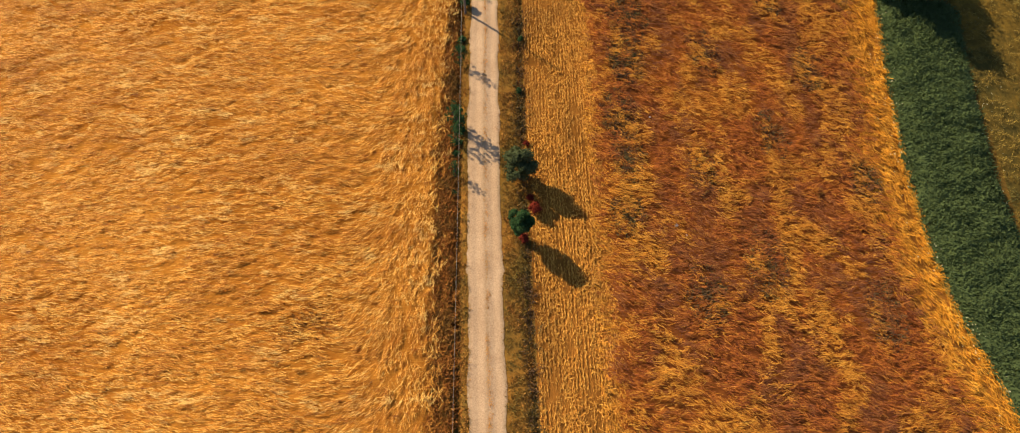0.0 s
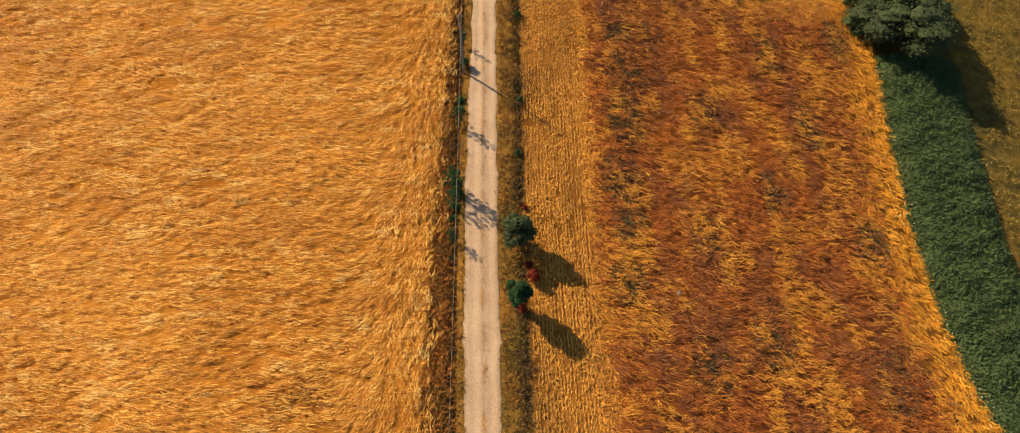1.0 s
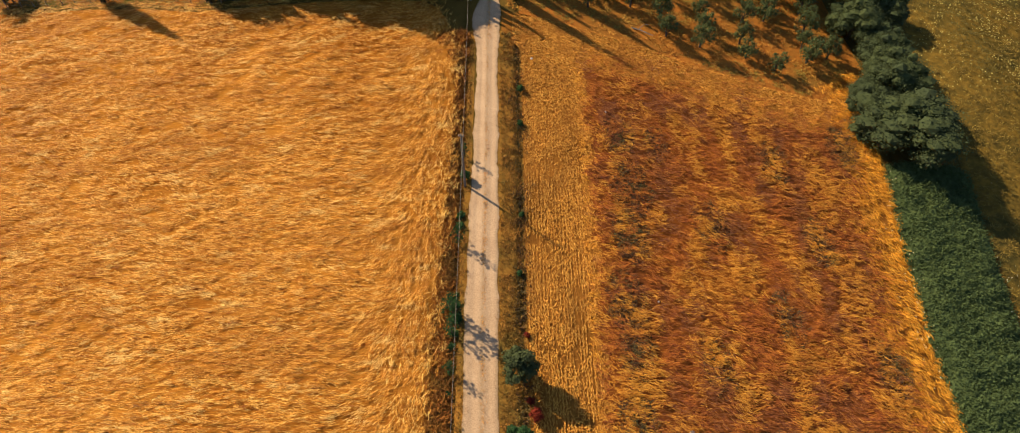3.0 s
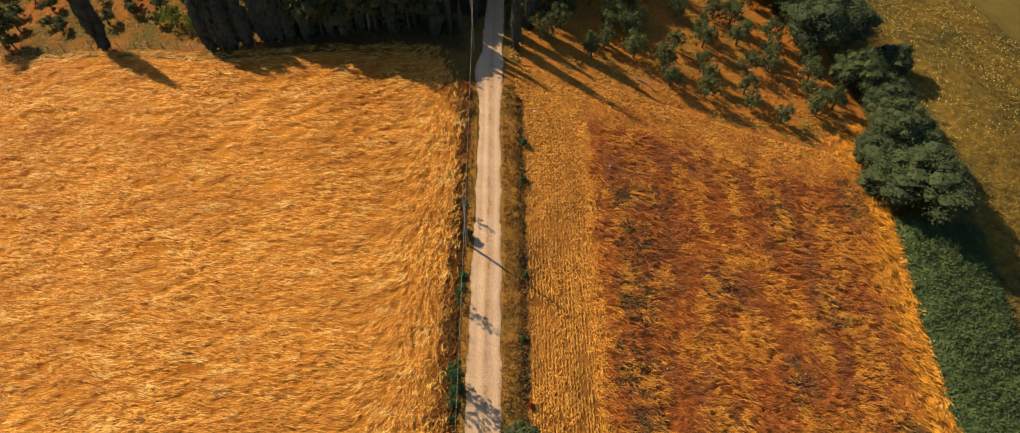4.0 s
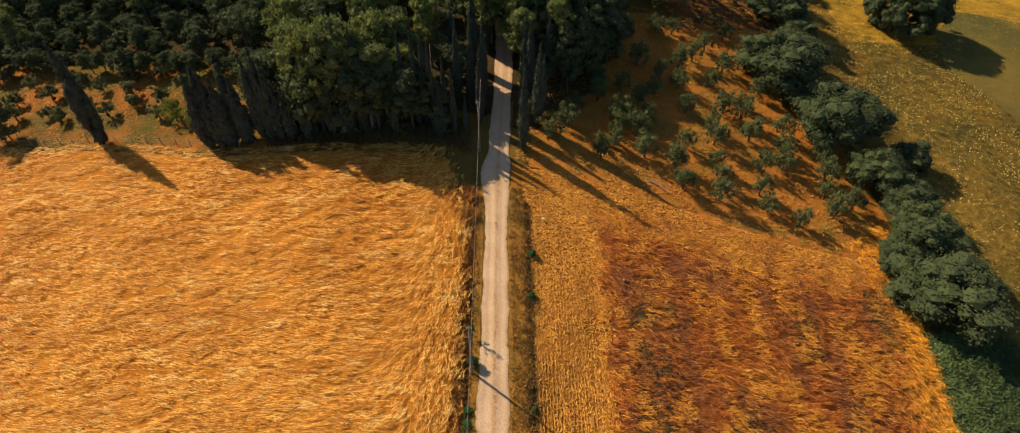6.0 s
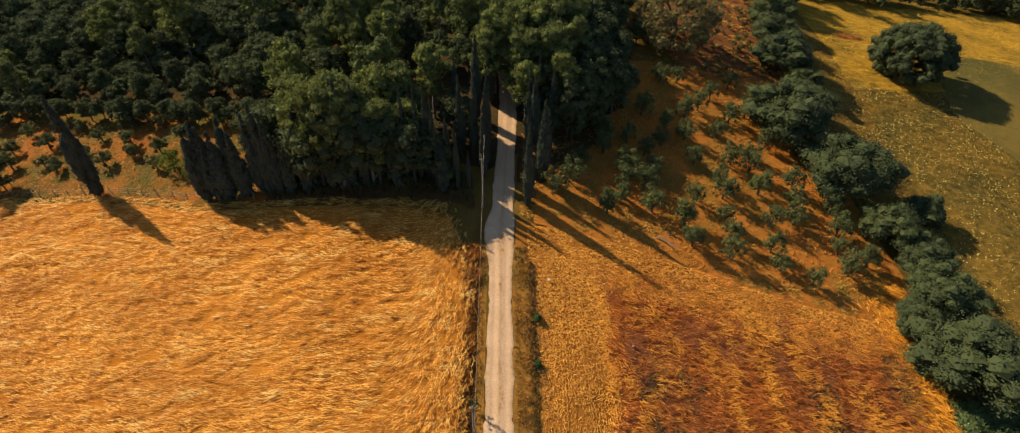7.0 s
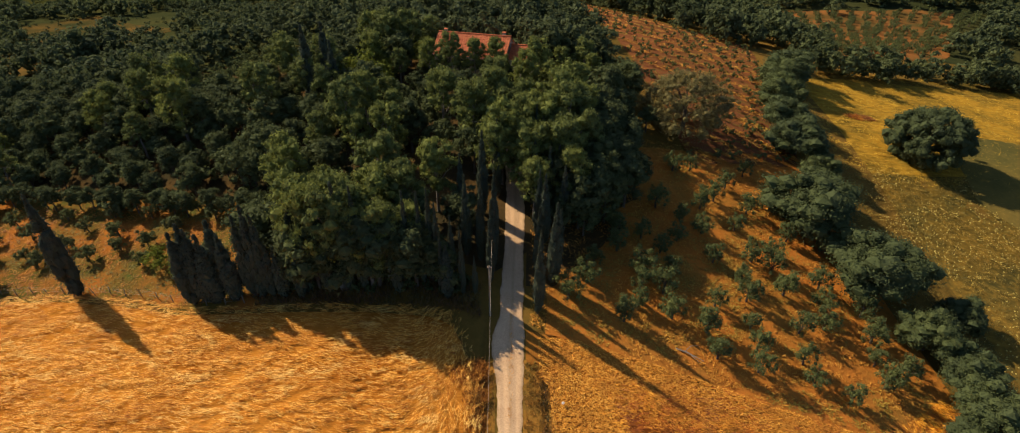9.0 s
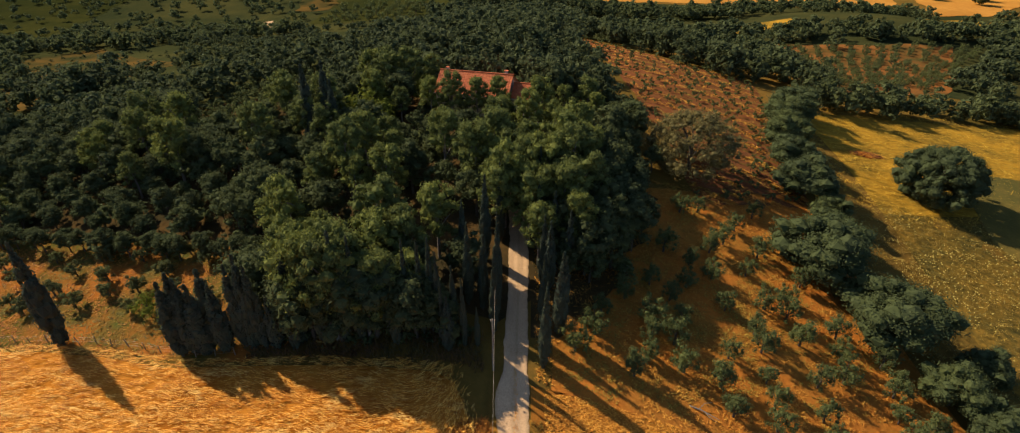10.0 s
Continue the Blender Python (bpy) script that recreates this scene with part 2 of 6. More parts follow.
LAND = soil("land", ((0.3, (0.10, 0.06, 0.014)), (0.7, (0.24, 0.12, 0.025))), ((0.35, (0.06, 0.055, 0.014)), (0.65, (0.18, 0.10, 0.022))), 1.2, 0.02)
WHEAT = soil("lodged_wheat_mat", ((0.30, (0.16, 0.045, 0.007)), (0.5, (0.38, 0.130, 0.016)), (0.72, (0.64, 0.28, 0.040))), ((0.4, (0.30, 0.095, 0.012)), (0.6, (0.56, 0.225, 0.032))), 2.6, 0.06, (0.45, 2.4, 1), 0.05, 0.6)
WHEAT_STALK = straw("wheat_stalk", ((0.0, (0.19, 0.052, 0.008)), (0.20, (0.50, 0.175, 0.020)), (0.55, (0.88, 0.40, 0.052)), (1.0, (0.97, 0.66, 0.18))), ((0.0, (0.26, 0.070, 0.012)), (0.5, (0.58, 0.215, 0.028)), (1.0, (0.84, 0.42, 0.075))), 0.16, (0.45, 1.6, 1), 0.7, clump=1.9, single=0.8, grouped=1.0, streaks=(((0.97, 0.66, 0.20), 0.5, (0.5, 1.3, 1), 0.55, 0.66, 0.6), ((0.24, 0.062, 0.012), 1.5, (0.36, 2.6, 1), 0.57, 0.64, 0.75), ((0.17, 0.042, 0.014), 0.9, (0.6, 1.5, 1), 0.655, 0.69, 0.8)))
RED_CROP = soil("red_crop_mat", ((0.3, (0.09, 0.026, 0.012)), (0.52, (0.25, 0.066, 0.014)), (0.78, (0.44, 0.145, 0.022))), ((0.4, (0.10, 0.034, 0.014)), (0.62, (0.32, 0.095, 0.016))), 2.0, 0.07, (0.7, 1.8, 1), -0.5, 0.5)
RED_STALK = straw("red_stalk", ((0.0, (0.085, 0.026, 0.018)), (0.32, (0.30, 0.076, 0.020)), (0.7, (0.55, 0.160, 0.022)), (1.0, (0.80, 0.32, 0.04))), ((0.0, (0.085, 0.034, 0.026)), (0.6, (0.24, 0.085, 0.032)), (1.0, (0.48, 0.19, 0.05))), 0.26, (1.0, 0.6, 1), 0.75, clump=1.3, single=0.75, grouped=0.9)
GOLD_STALK = straw("gold_stalk", ((0.0, (0.34, 0.105, 0.012)), (0.4, (0.66, 0.245, 0.022)), (1.0, (0.92, 0.46, 0.07))), ((0.0, (0.28, 0.085, 0.014)), (1.0, (0.62, 0.22, 0.025))), 0.3, (1, 1, 1), 0.45)
BORDER_STALK = straw("border_stalk", ((0.0, (0.46, 0.145, 0.010)), (0.4, (0.82, 0.32, 0.020)), (1.0, (0.96, 0.50, 0.06))), ((0.0, (0.36, 0.12, 0.012)), (1.0, (0.76, 0.30, 0.025))), 0.3, (1, 1, 1), 0.45)
GROVE_LITTER = straw("grove_litter_mat", ((0.0, (0.18, 0.060, 0.010)), (0.45, (0.44, 0.165, 0.022)), (1.0, (0.74, 0.36, 0.055))), ((0.0, (0.10, 0.095, 0.018)), (1.0, (0.36, 0.26, 0.040))), 0.18, (1, 1, 1), 0.75)
STUBBLE = straw("stubble_mat", ((0.0, (0.34, 0.115, 0.015)), (0.4, (0.66, 0.265, 0.034)), (1.0, (0.92, 0.47, 0.08))), ((0.0, (0.24, 0.10, 0.018)), (1.0, (0.52, 0.24, 0.044))), 0.18, (1.5, 0.5, 1), 0.6)
HEADLAND = straw("headland_mat", ((0.0, (0.34, 0.112, 0.014)), (0.4, (0.66, 0.260, 0.030)), (1.0, (0.90, 0.48, 0.085))), ((0.0, (0.25, 0.080, 0.014)), (1.0, (0.58, 0.215, 0.030))), 0.3, (1, 1, 1), 0.5)
STUBBLE_SOIL = soil("stubble_soil", ((0.3, (0.15, 0.050, 0.010)), (0.7, (0.46, 0.170, 0.026))), ((0.4, (0.17, 0.066, 0.013)), (0.6, (0.40, 0.155, 0.026))), 3.5, 0.12, (2.6, 0.5, 1), 0.0, 0.5)
VERGE_GRASS = straw("verge_grass_mat", ((0.0, (0.10, 0.050, 0.014)), (0.4, (0.29, 0.130, 0.025)), (0.75, (0.50, 0.215, 0.036)), (1.0, (0.64, 0.30, 0.06))), ((0.0, (0.060, 0.066, 0.016)), (1.0, (0.22, 0.17, 0.03))), 0.35, (1, 0.6, 1), 0.65)
BROWN_WEED = straw("brown_weed_mat", ((0.0, (0.14, 0.046, 0.012)), (0.5, (0.38, 0.130, 0.022)), (1.0, (0.60, 0.25, 0.038))), ((0.0, (0.065, 0.052, 0.016)), (1.0, (0.22, 0.12, 0.025))), 0.4, (1, 0.6, 1), 0.6)
DARK_WEED = straw("dark_weed_mat", ((0.0, (0.045, 0.030, 0.020)), (0.5, (0.125, 0.066, 0.028)), (1.0, (0.26, 0.120, 0.036))), ((0.0, (0.050, 0.052, 0.020)), (1.0, (0.15, 0.120, 0.034))), 0.4, (1, 1, 1), 0.7)
YELLOW_GRASS = straw("meadow_grass_mat", ((0.0, (0.22, 0.125, 0.014)), (0.45, (0.56, 0.310, 0.028)), (1.0, (0.82, 0.52, 0.060))), ((0.0, (0.090, 0.085, 0.018)), (1.0, (0.32, 0.215, 0.032))), 0.16, (0.6, 1.3, 1), 0.75)
MEADOW = soil("meadow_soil", ((0.32, (0.080, 0.056, 0.013)), (0.5, (0.29, 0.150, 0.020)), (0.68, (0.54, 0.285, 0.030))), ((0.40, (0.090, 0.078, 0.018)), (0.58, (0.48, 0.255, 0.026))), 0.9, 0.09, (0.5, 1.5, 1), amount=0.42, bump=0.8)
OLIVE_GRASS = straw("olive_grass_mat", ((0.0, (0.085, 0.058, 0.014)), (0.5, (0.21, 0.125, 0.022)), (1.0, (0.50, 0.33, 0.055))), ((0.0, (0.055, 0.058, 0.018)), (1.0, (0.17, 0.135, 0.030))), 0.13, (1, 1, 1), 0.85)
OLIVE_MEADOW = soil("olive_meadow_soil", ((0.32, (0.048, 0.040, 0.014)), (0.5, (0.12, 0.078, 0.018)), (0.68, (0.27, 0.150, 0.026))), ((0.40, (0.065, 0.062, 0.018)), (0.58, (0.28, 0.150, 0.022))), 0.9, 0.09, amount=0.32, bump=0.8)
DULL_GREEN = soil("dull_green_grass", ((0.3, (0.075, 0.064, 0.020)), (0.7, (0.17, 0.12, 0.030))), ((0.40, (0.070, 0.066, 0.020)), (0.62, (0.19, 0.125, 0.028))), 1.2, 0.05, amount=0.6)
ORCHARD = soil("orchard_soil", ((0.3, (0.20, 0.062, 0.014)), (0.7, (0.54, 0.185, 0.030))), ((0.36, (0.22, 0.125, 0.024)), (0.62, (0.52, 0.165, 0.026))), 2.2, 0.13, bump=0.8)
GROVE_GREEN = straw("grove_green_mat", ((0.0, (0.12, 0.038, 0.012)), (0.5, (0.36, 0.120, 0.020)), (1.0, (0.66, 0.27, 0.038))), ((0.0, (0.06, 0.066, 0.016)), (1.0, (0.21, 0.18, 0.034))), 0.16, (1, 1, 1), 0.9, clump=0.5, grouped=0.9)
DRY_GRASS = soil("dry_grass_soil", ((0.3, (0.11, 0.040, 0.013)), (0.7, (0.38, 0.130, 0.022))), ((0.46, (0.070, 0.078, 0.018)), (0.60, (0.34, 0.115, 0.020))), 1.8, 0.12, amount=0.7)
RED_SOIL = soil("red_soil", ((0.3, (0.075, 0.026, 0.014)), (0.7, (0.23, 0.074, 0.026))), ((0.36, (0.13, 0.062, 0.022)), (0.64, (0.21, 0.075, 0.028))), 1.1, 0.06, bump=0.6)
FAR_SOIL = soil("far_grove_mat", ((0.3, (0.10, 0.048, 0.016)), (0.7, (0.23, 0.090, 0.025))), ((0.40, (0.060, 0.052, 0.016)), (0.60, (0.24, 0.092, 0.025))), 0.9, 0.06, amount=0.7)
SCRUB = soil("valley_scrub_mat", ((0.3, (0.022, 0.027, 0.011)), (0.7, (0.05, 0.052, 0.018))), ((0.4, (0.025, 0.03, 0.012)), (0.62, (0.07, 0.06, 0.018))), 0.35, 0.02)
VERGE_SOIL = soil("verge_soil", ((0.3, (0.16, 0.075, 0.018)), (0.7, (0.42, 0.19, 0.034))), ((0.4, (0.12, 0.085, 0.02)), (0.6, (0.40, 0.18, 0.03))), 2.5, 0.3)
FAR_GOLD = soil("far_gold", ((0.3, (0.36, 0.145, 0.028)), (0.7, (0.56, 0.25, 0.045))), ((0.4, (0.32, 0.135, 0.026)), (0.6, (0.54, 0.25, 0.05))), 0.4, 0.02)
FAR_GREEN = soil("far_green", ((0.3, (0.018, 0.022, 0.007)), (0.7, (0.040, 0.042, 0.010))), ((0.4, (0.020, 0.024, 0.008)), (0.6, (0.048, 0.044, 0.011))), 0.3, 0.03)
CLEARING = soil("clearing_mat", ((0.3, (0.030, 0.032, 0.012)), (0.7, (0.095, 0.062, 0.018))), ((0.4, (0.026, 0.031, 0.012)), (0.60, (0.13, 0.070, 0.018))), 0.35, 0.045, amount=0.7)
WOOD_FLOOR = soil("wood_floor_mat", ((0.3, (0.028, 0.022, 0.012)), (0.7, (0.085, 0.05, 0.02))), ((0.4, (0.03, 0.028, 0.014)), (0.6, (0.10, 0.055, 0.018))), 1.5, 0.15)

LEAF_OAK = leaf("oak_leaf", (0.056, 0.068, 0.040), (0.096, 0.112, 0.046), (0.155, 0.164, 0.054), 0.36)
LEAF_HEDGE = leaf("hedge_leaf", (0.056, 0.070, 0.040), (0.092, 0.110, 0.044), (0.145, 0.158, 0.050), 0.38)
LEAF_GROVE = leaf("grove_leaf", (0.062, 0.072, 0.040), (0.122, 0.130, 0.050), (0.195, 0.190, 0.060), 0.38)
LEAF_HOLM = leaf("holm_oak_leaf", (0.062, 0.073, 0.037), (0.086, 0.100, 0.041), (0.124, 0.140, 0.048), 0.36)
LEAF_PINE = leaf("pine_needle", (0.066, 0.080, 0.040), (0.150, 0.166, 0.048), (0.300, 0.300, 0.058), 0.34)
LEAF_CYPRESS = leaf("cypress_leaf", (0.052, 0.062, 0.048), (0.066, 0.077, 0.052), (0.086, 0.097, 0.056), 0.25)
LEAF_OLIVE = leaf("olive_leaf", (0.070, 0.084, 0.038), (0.120, 0.136, 0.048), (0.190, 0.198, 0.062), 0.36)
LEAF_SHRUB = leaf("shrub_leaf", (0.066, 0.090, 0.040), (0.118, 0.156, 0.054), (0.200, 0.235, 0.074), 0.4)
LEAF_FRESH = leaf("fresh_leaf", (0.028, 0.060, 0.022), (0.052, 0.105, 0.034), (0.095, 0.160, 0.045), 0.35)
LEAF_BROWN = leaf("brown_leaf", (0.135, 0.112, 0.048), (0.205, 0.168, 0.066), (0.28, 0.228, 0.084), 0.45)
LEAF_LIME = leaf("lime_leaf", (0.08, 0.095, 0.018), (0.17, 0.19, 0.030), (0.30, 0.29, 0.045), 0.4)
LEAF_RED = leaf("red_leaf", (0.10, 0.018, 0.010), (0.24, 0.035, 0.018), (0.36, 0.08, 0.03), 0.3)
BARK = plain("bark", (0.05, 0.038, 0.028), (0.12, 0.09, 0.065), 6, 0.95, 0, 0.5)
BARK_PALE = plain("pale_bark", (0.12, 0.10, 0.085), (0.22, 0.185, 0.155), 6, 0.95, 0, 0.5)
POLE_WOOD = plain("pole_wood", (0.14, 0.11, 0.08), (0.26, 0.21, 0.16), 5, 0.9, 0, 0.3)
WIRE = plain("wire_metal", (0.32, 0.26, 0.19), (0.42, 0.35, 0.26), 3, 0.6, 0.2, 0.0)
PLASTER = plain("plaster", (0.52, 0.40, 0.28), (0.66, 0.53, 0.38), 1.5, 0.9, 0, 0.2)
STONE = plain("quoin_stone", (0.36, 0.29, 0.22), (0.50, 0.42, 0.33), 4, 0.9, 0, 0.3)
TILE = plain("clay_tile", (0.36, 0.075, 0.025), (0.58, 0.16, 0.055), 2.5, 0.85, 0, 0.2)
SHUTTER = plain("shutter_paint", (0.06, 0.04, 0.025), (0.10, 0.06, 0.035), 5, 0.6)
GLASS, _n, _l, _b = material("window_glass", 0.05, 0.5)
_b.inputs["Base Color"].default_value = (0.03, 0.035, 0.04, 1)
PALE_STONE = plain("pale_stone", (0.46, 0.40, 0.33), (0.64, 0.57, 0.48), 6, 0.9, 0, 0.3)
POLLEN = plain("yellow_petal", (0.34, 0.24, 0.045), (0.52, 0.40, 0.10), 10, 0.8)
PETAL = plain("petal", (0.62, 0.52, 0.22), (0.78, 0.72, 0.45), 10, 0.8)


def gravel_road():
    """Pale gravel with two worn wheel tracks and a scruffier middle and edges."""
    m, n, l, b = material("gravel", 0.95, 0.0)
    pos = n.new("ShaderNodeNewGeometry").outputs["Position"]
    uv = n.new("ShaderNodeUVMap")
    uv.uv_map = "across"
    sep = n.new("ShaderNodeSeparateXYZ")
    l.new(uv.outputs[0], sep.inputs[0])
    fine = noise_node(n, l, pos, 9.0, 6, 0.75)
    r1 = ramp(n, ((0.3, (0.38, 0.225, 0.115)), (0.5, (0.60, 0.38, 0.215)), (0.75, (0.78, 0.54, 0.33))))
    l.new(fine, r1.inputs[0])
    scruff = ramp(n, ((0.35, (0.30, 0.17, 0.07)), (0.65, (0.56, 0.38, 0.22))))
    l.new(noise_node(n, l, pos, 5.0, 5, 0.7), scruff.inputs[0])
    wobble = maths(n, l, 'ADD', sep.outputs[0], maths(n, l, 'MULTIPLY', maths(n, l, 'SUBTRACT', noise_node(n, l, pos, 0.7, 4), 0.5), 0.16))
    band = ramp(n, ((0.0, (0.9, 0.9, 0.9)), (0.10, (0.05, 0.05, 0.05)), (0.42, (0.0, 0.0, 0.0)), (0.52, (0.62, 0.62, 0.62)), (0.62, (0.0, 0.0, 0.0)), (0.91, (0.05, 0.05, 0.05)), (1.0, (0.9, 0.9, 0.9))))
    l.new(wobble, band.inputs[0])
    spots = maths(n, l, 'MULTIPLY', band.outputs[0], maths(n, l, 'MULTIPLY', noise_node(n, l, pos, 2.5, 5, 0.7), 1.9), True)
    large = ramp(n, ((0.35, (0.86, 0.84, 0.82)), (0.65, (1.0, 1.0, 1.0))))
    l.new(noise_node(n, l, pos, 0.35, 4), large.inputs[0])
    c = blend(n, l, r1.outputs[0], scruff.outputs[0], spots)
    l.new(blend(n, l, c, large.outputs[0], 1.0, 'MULTIPLY'), b.inputs["Base Color"])
    bm = n.new("ShaderNodeBump")
    bm.inputs["Strength"].default_value, bm.inputs["Distance"].default_value = 0.4, 0.03
    l.new(fine, bm.inputs["Height"])
    l.new(bm.outputs[0], b.inputs["Normal"])
    return m


GRAVEL = gravel_road()


# ---- ground ----
def axis(fine, fine_step, mid, mid_step, end, grow=1.25):
    """Coordinates that are close together inside fine, wider inside mid, and spread out to end."""
    pts = list(np.arange(fine[0], fine[1], fine_step))
    for sign in (-1, 1):
        x, step, row = (fine[1] if sign > 0 else fine[0] - fine_step), fine_step, []
        while abs(x) < end:
            row.append(x)
            step = min(step * grow, mid_step) if abs(x) < mid else step * grow
            x += sign * step
        row.append(sign * end)
        pts = pts + row if sign > 0 else row[::-1] + pts
    return np.array(pts)


gx, gy = np.meshgrid(axis((-9, 4), 0.45, 420, 6.0, 3000), axis((-10, 130), 2.5, 480, 5.0, 3100), indexing="ij")
setting("ground", sheet("ground", gx, gy, 0.0, LAND, verge), "rolling dry grassland falling from a ridge to a valley", "ground")

# gravel road
ry = np.arange(-60, 117, 0.5)
across = np.linspace(0, 1, 15)
ru, rv = np.meshgrid(across, ry, indexing="ij")
rng = np.random.RandomState(3)
half = np.interp(ry, (38, 62), (1.52, 1.26)) + 0.10 * np.sin(ry * 0.9) * np.sin(ry * 0.37) + 0.25 * np.exp(-((ry - 75.5) / 3.2) ** 2) + rng.normal(0, 0.04, len(ry))
rx = road_x(rv) + np.interp(rv, (38, 62), (0, 0.10)) + (ru - 0.5) * 2 * half[None, :] - (1 - ru) * 0.6 * np.exp(-((rv - 74.6) / 2.6) ** 2)
rut = -0.05 * (np.exp(-((ru - 0.26) / 0.09) ** 2) + np.exp(-((ru - 0.74) / 0.09) ** 2)) - 0.04 * (np.abs(ru - 0.5) * 2) ** 6
setting("road", sheet("road", rx, rv, 0.10 + rut, GRAVEL, ground, (ru, rv * 0.1)), "pale gravel farm track with two worn wheel lines", "road")


def line_y(pairs, x):
    xs, ys = zip(*pairs)
    return np.interp(x, xs, ys)


FENCE_LINE = ((-130, 98.0), (-70, 88.3), (-60, 87.3), (-50, 85.3), (-41, 82.9), (-25, 81.6), (-15, 80.6), (-8, 79.6), (-5, 77.6))
GROVE_EDGE = ((-1, 77.5), (8.5, 75.2), (16.6, 73.3), (24.6, 71.0), (32.6, 69.2), (40.1, 68.4), (46, 72.4))
STRIP_EDGE = ((-60, 52.3), (5, 47.0), (14.6, 45.0), (21.2, 42.7), (27.1, 42.0), (35.8, 41.9), (45.8, 42.9), (57.3, 44.5), (75, 46.2))


def lumps(x, y, sx, sy, seed, octaves=3):
    """Smooth unevenness between -1 and 1, stretched by sx and sy metres."""
    r = np.random.RandomState(seed)
    out, amp = np.zeros_like(x), 1.0
    for o in range(octaves):
        for _ in range(4):
            a, b, p = r.uniform(-1, 1), r.uniform(-1, 1), r.uniform(0, 6.3)
            out += amp * np.sin((a * x / sx + b * y / sy) * 2 ** o * 6.3 + p) / 5
        amp *= 0.55
    return out


def grain(x, y, sx, sy, seed, octaves=2):
    """Smooth noise between 0 and 1 over cells of sx by sy metres."""
    table = np.random.RandomState(seed).uniform(0, 1, (256, 256))
    out, amp, total = np.zeros_like(x), 1.0, 0.0
    for o in range(octaves):
        u, v = x / sx * 2 ** o + 37.3 * o, y / sy * 2 ** o + 11.7 * o
        i, j = np.floor(u).astype(int), np.floor(v).astype(int)
        a, b = u - i, v - j
        a, b = a * a * (3 - 2 * a), b * b * (3 - 2 * b)
        q = (table[i % 256, j % 256] * (1 - a) + table[(i + 1) % 256, j % 256] * a) * (1 - b) + (table[i % 256, (j + 1) % 256] * (1 - a) + table[(i + 1) % 256, (j + 1) % 256] * a) * b
        out, total, amp = out + amp * q, total + amp, amp * 0.5
    return out / total


def tufts(x, y, angle, lift, k, spread, rng):
    """k stalks round every tuft's middle, lying the same way at about the same height."""
    x, y, angle, lift = (np.repeat(q, k) for q in (x, y, angle, lift))
    a, b = rng.normal(0, 0.2, len(x)), rng.normal(0, spread, len(x))
    return x + a * np.cos(angle) - b * np.sin(angle), y + a * np.sin(angle) + b * np.cos(angle), angle + rng.normal(0, 0.16, len(x)), lift + rng.normal(0, 0.03, len(x))


# lodged wheat field on the west side of the road
def WHEAT_GAP(y):
    """Distance from the middle of the track to the edge of the wheat."""
    return np.interp(y, (0, 34, 50, 70, 73, 78), (4.55, 4.3, 3.4, 3.3, 4.6, 6.5))


def wheat_height(x, y):
    return 0.40 + 0.10 * lumps(x, y, 7.0, 3.0, 5) + 0.07 * lumps(x, y, 2.6, 0.7, 6)


u, v = np.meshgrid(np.linspace(0, 1, 230), np.linspace(0, 1, 260), indexing="ij")
wy0 = -45.0
wx_all = -125 + u * 119.0
top = line_y(FENCE_LINE, wx_all) - 1.2
wy = wy0 + v * (top - wy0)
wx = -125 + u * (road_x(np.clip(wy, -60, 80)) - WHEAT_GAP(wy) + 0.16 * np.sin(wy * 1.7) * np.sin(wy * 0.43) + 125)
edge = np.clip((1 - u) * 119 / 0.5, 0, 1) * np.clip((1 - v) * 100 / 0.8, 0, 1)
setting("field_west", sheet("field_west", wx, wy, 0.02 + (wheat_height(wx, wy) - 0.10) * edge, WHEAT), "golden field of ripe wheat flattened by wind and rain", "field")

rng = np.random.RandomState(11)
n = 215000
x = rng.uniform(-92, -5.4, n)
y = rng.uniform(-12, 90, n)
keep = (x < road_x(y) - WHEAT_GAP(y) + 0.15 + np.abs(rng.normal(0, 0.75, n)) * (rng.uniform(0, 1, n) < 0.5) - np.abs(rng.normal(0, 0.3, n))) & (y < line_y(FENCE_LINE, x) - 0.9) & (x > -48 - np.maximum(y - 5, 0) * 0.52)
x, y = x[keep], y[keep]
swirl = 0.30 * lumps(x, y, 9.0, 7.0, 8) + 0.20 * lumps(x, y, 2.2, 2.0, 10)
turned = np.clip((x + 14.5 - 1.6 * lumps(x, y, 6, 6, 9)) / 5.0, 0, 1)
edgewise = turned > rng.uniform(0.25, 0.75, len(x))
drift = y + 1.1 * lumps(x, y, 9.0, 7.0, 8) + 0.5 * lumps(x, y, 2.6, 2.4, 10)
ridge = np.where(edgewise, grain(x, y, 0.32, 0.9, 71, 2), grain(x, drift, 1.25, 0.30, 70, 3))
broad = grain(x + 0.4 * lumps(x, y, 6, 6, 63), drift, 2.8, 0.75, 99, 2)
ridge += (broad - 0.5) * np.clip((y - 25) / 40, 0.25, 1) * 0.4
keep = ridge + rng.normal(0, 0.05, len(x)) > 0.39 - 0.05 * lumps(x, y, 12, 9, 72)
x, y, swirl, turned, ridge = x[keep], y[keep], swirl[keep], turned[keep], ridge[keep]
ang = swirl + turned * (1.35 - swirl) + rng.normal(0, 1, len(x)) * (0.20 + 0.22 * turned)
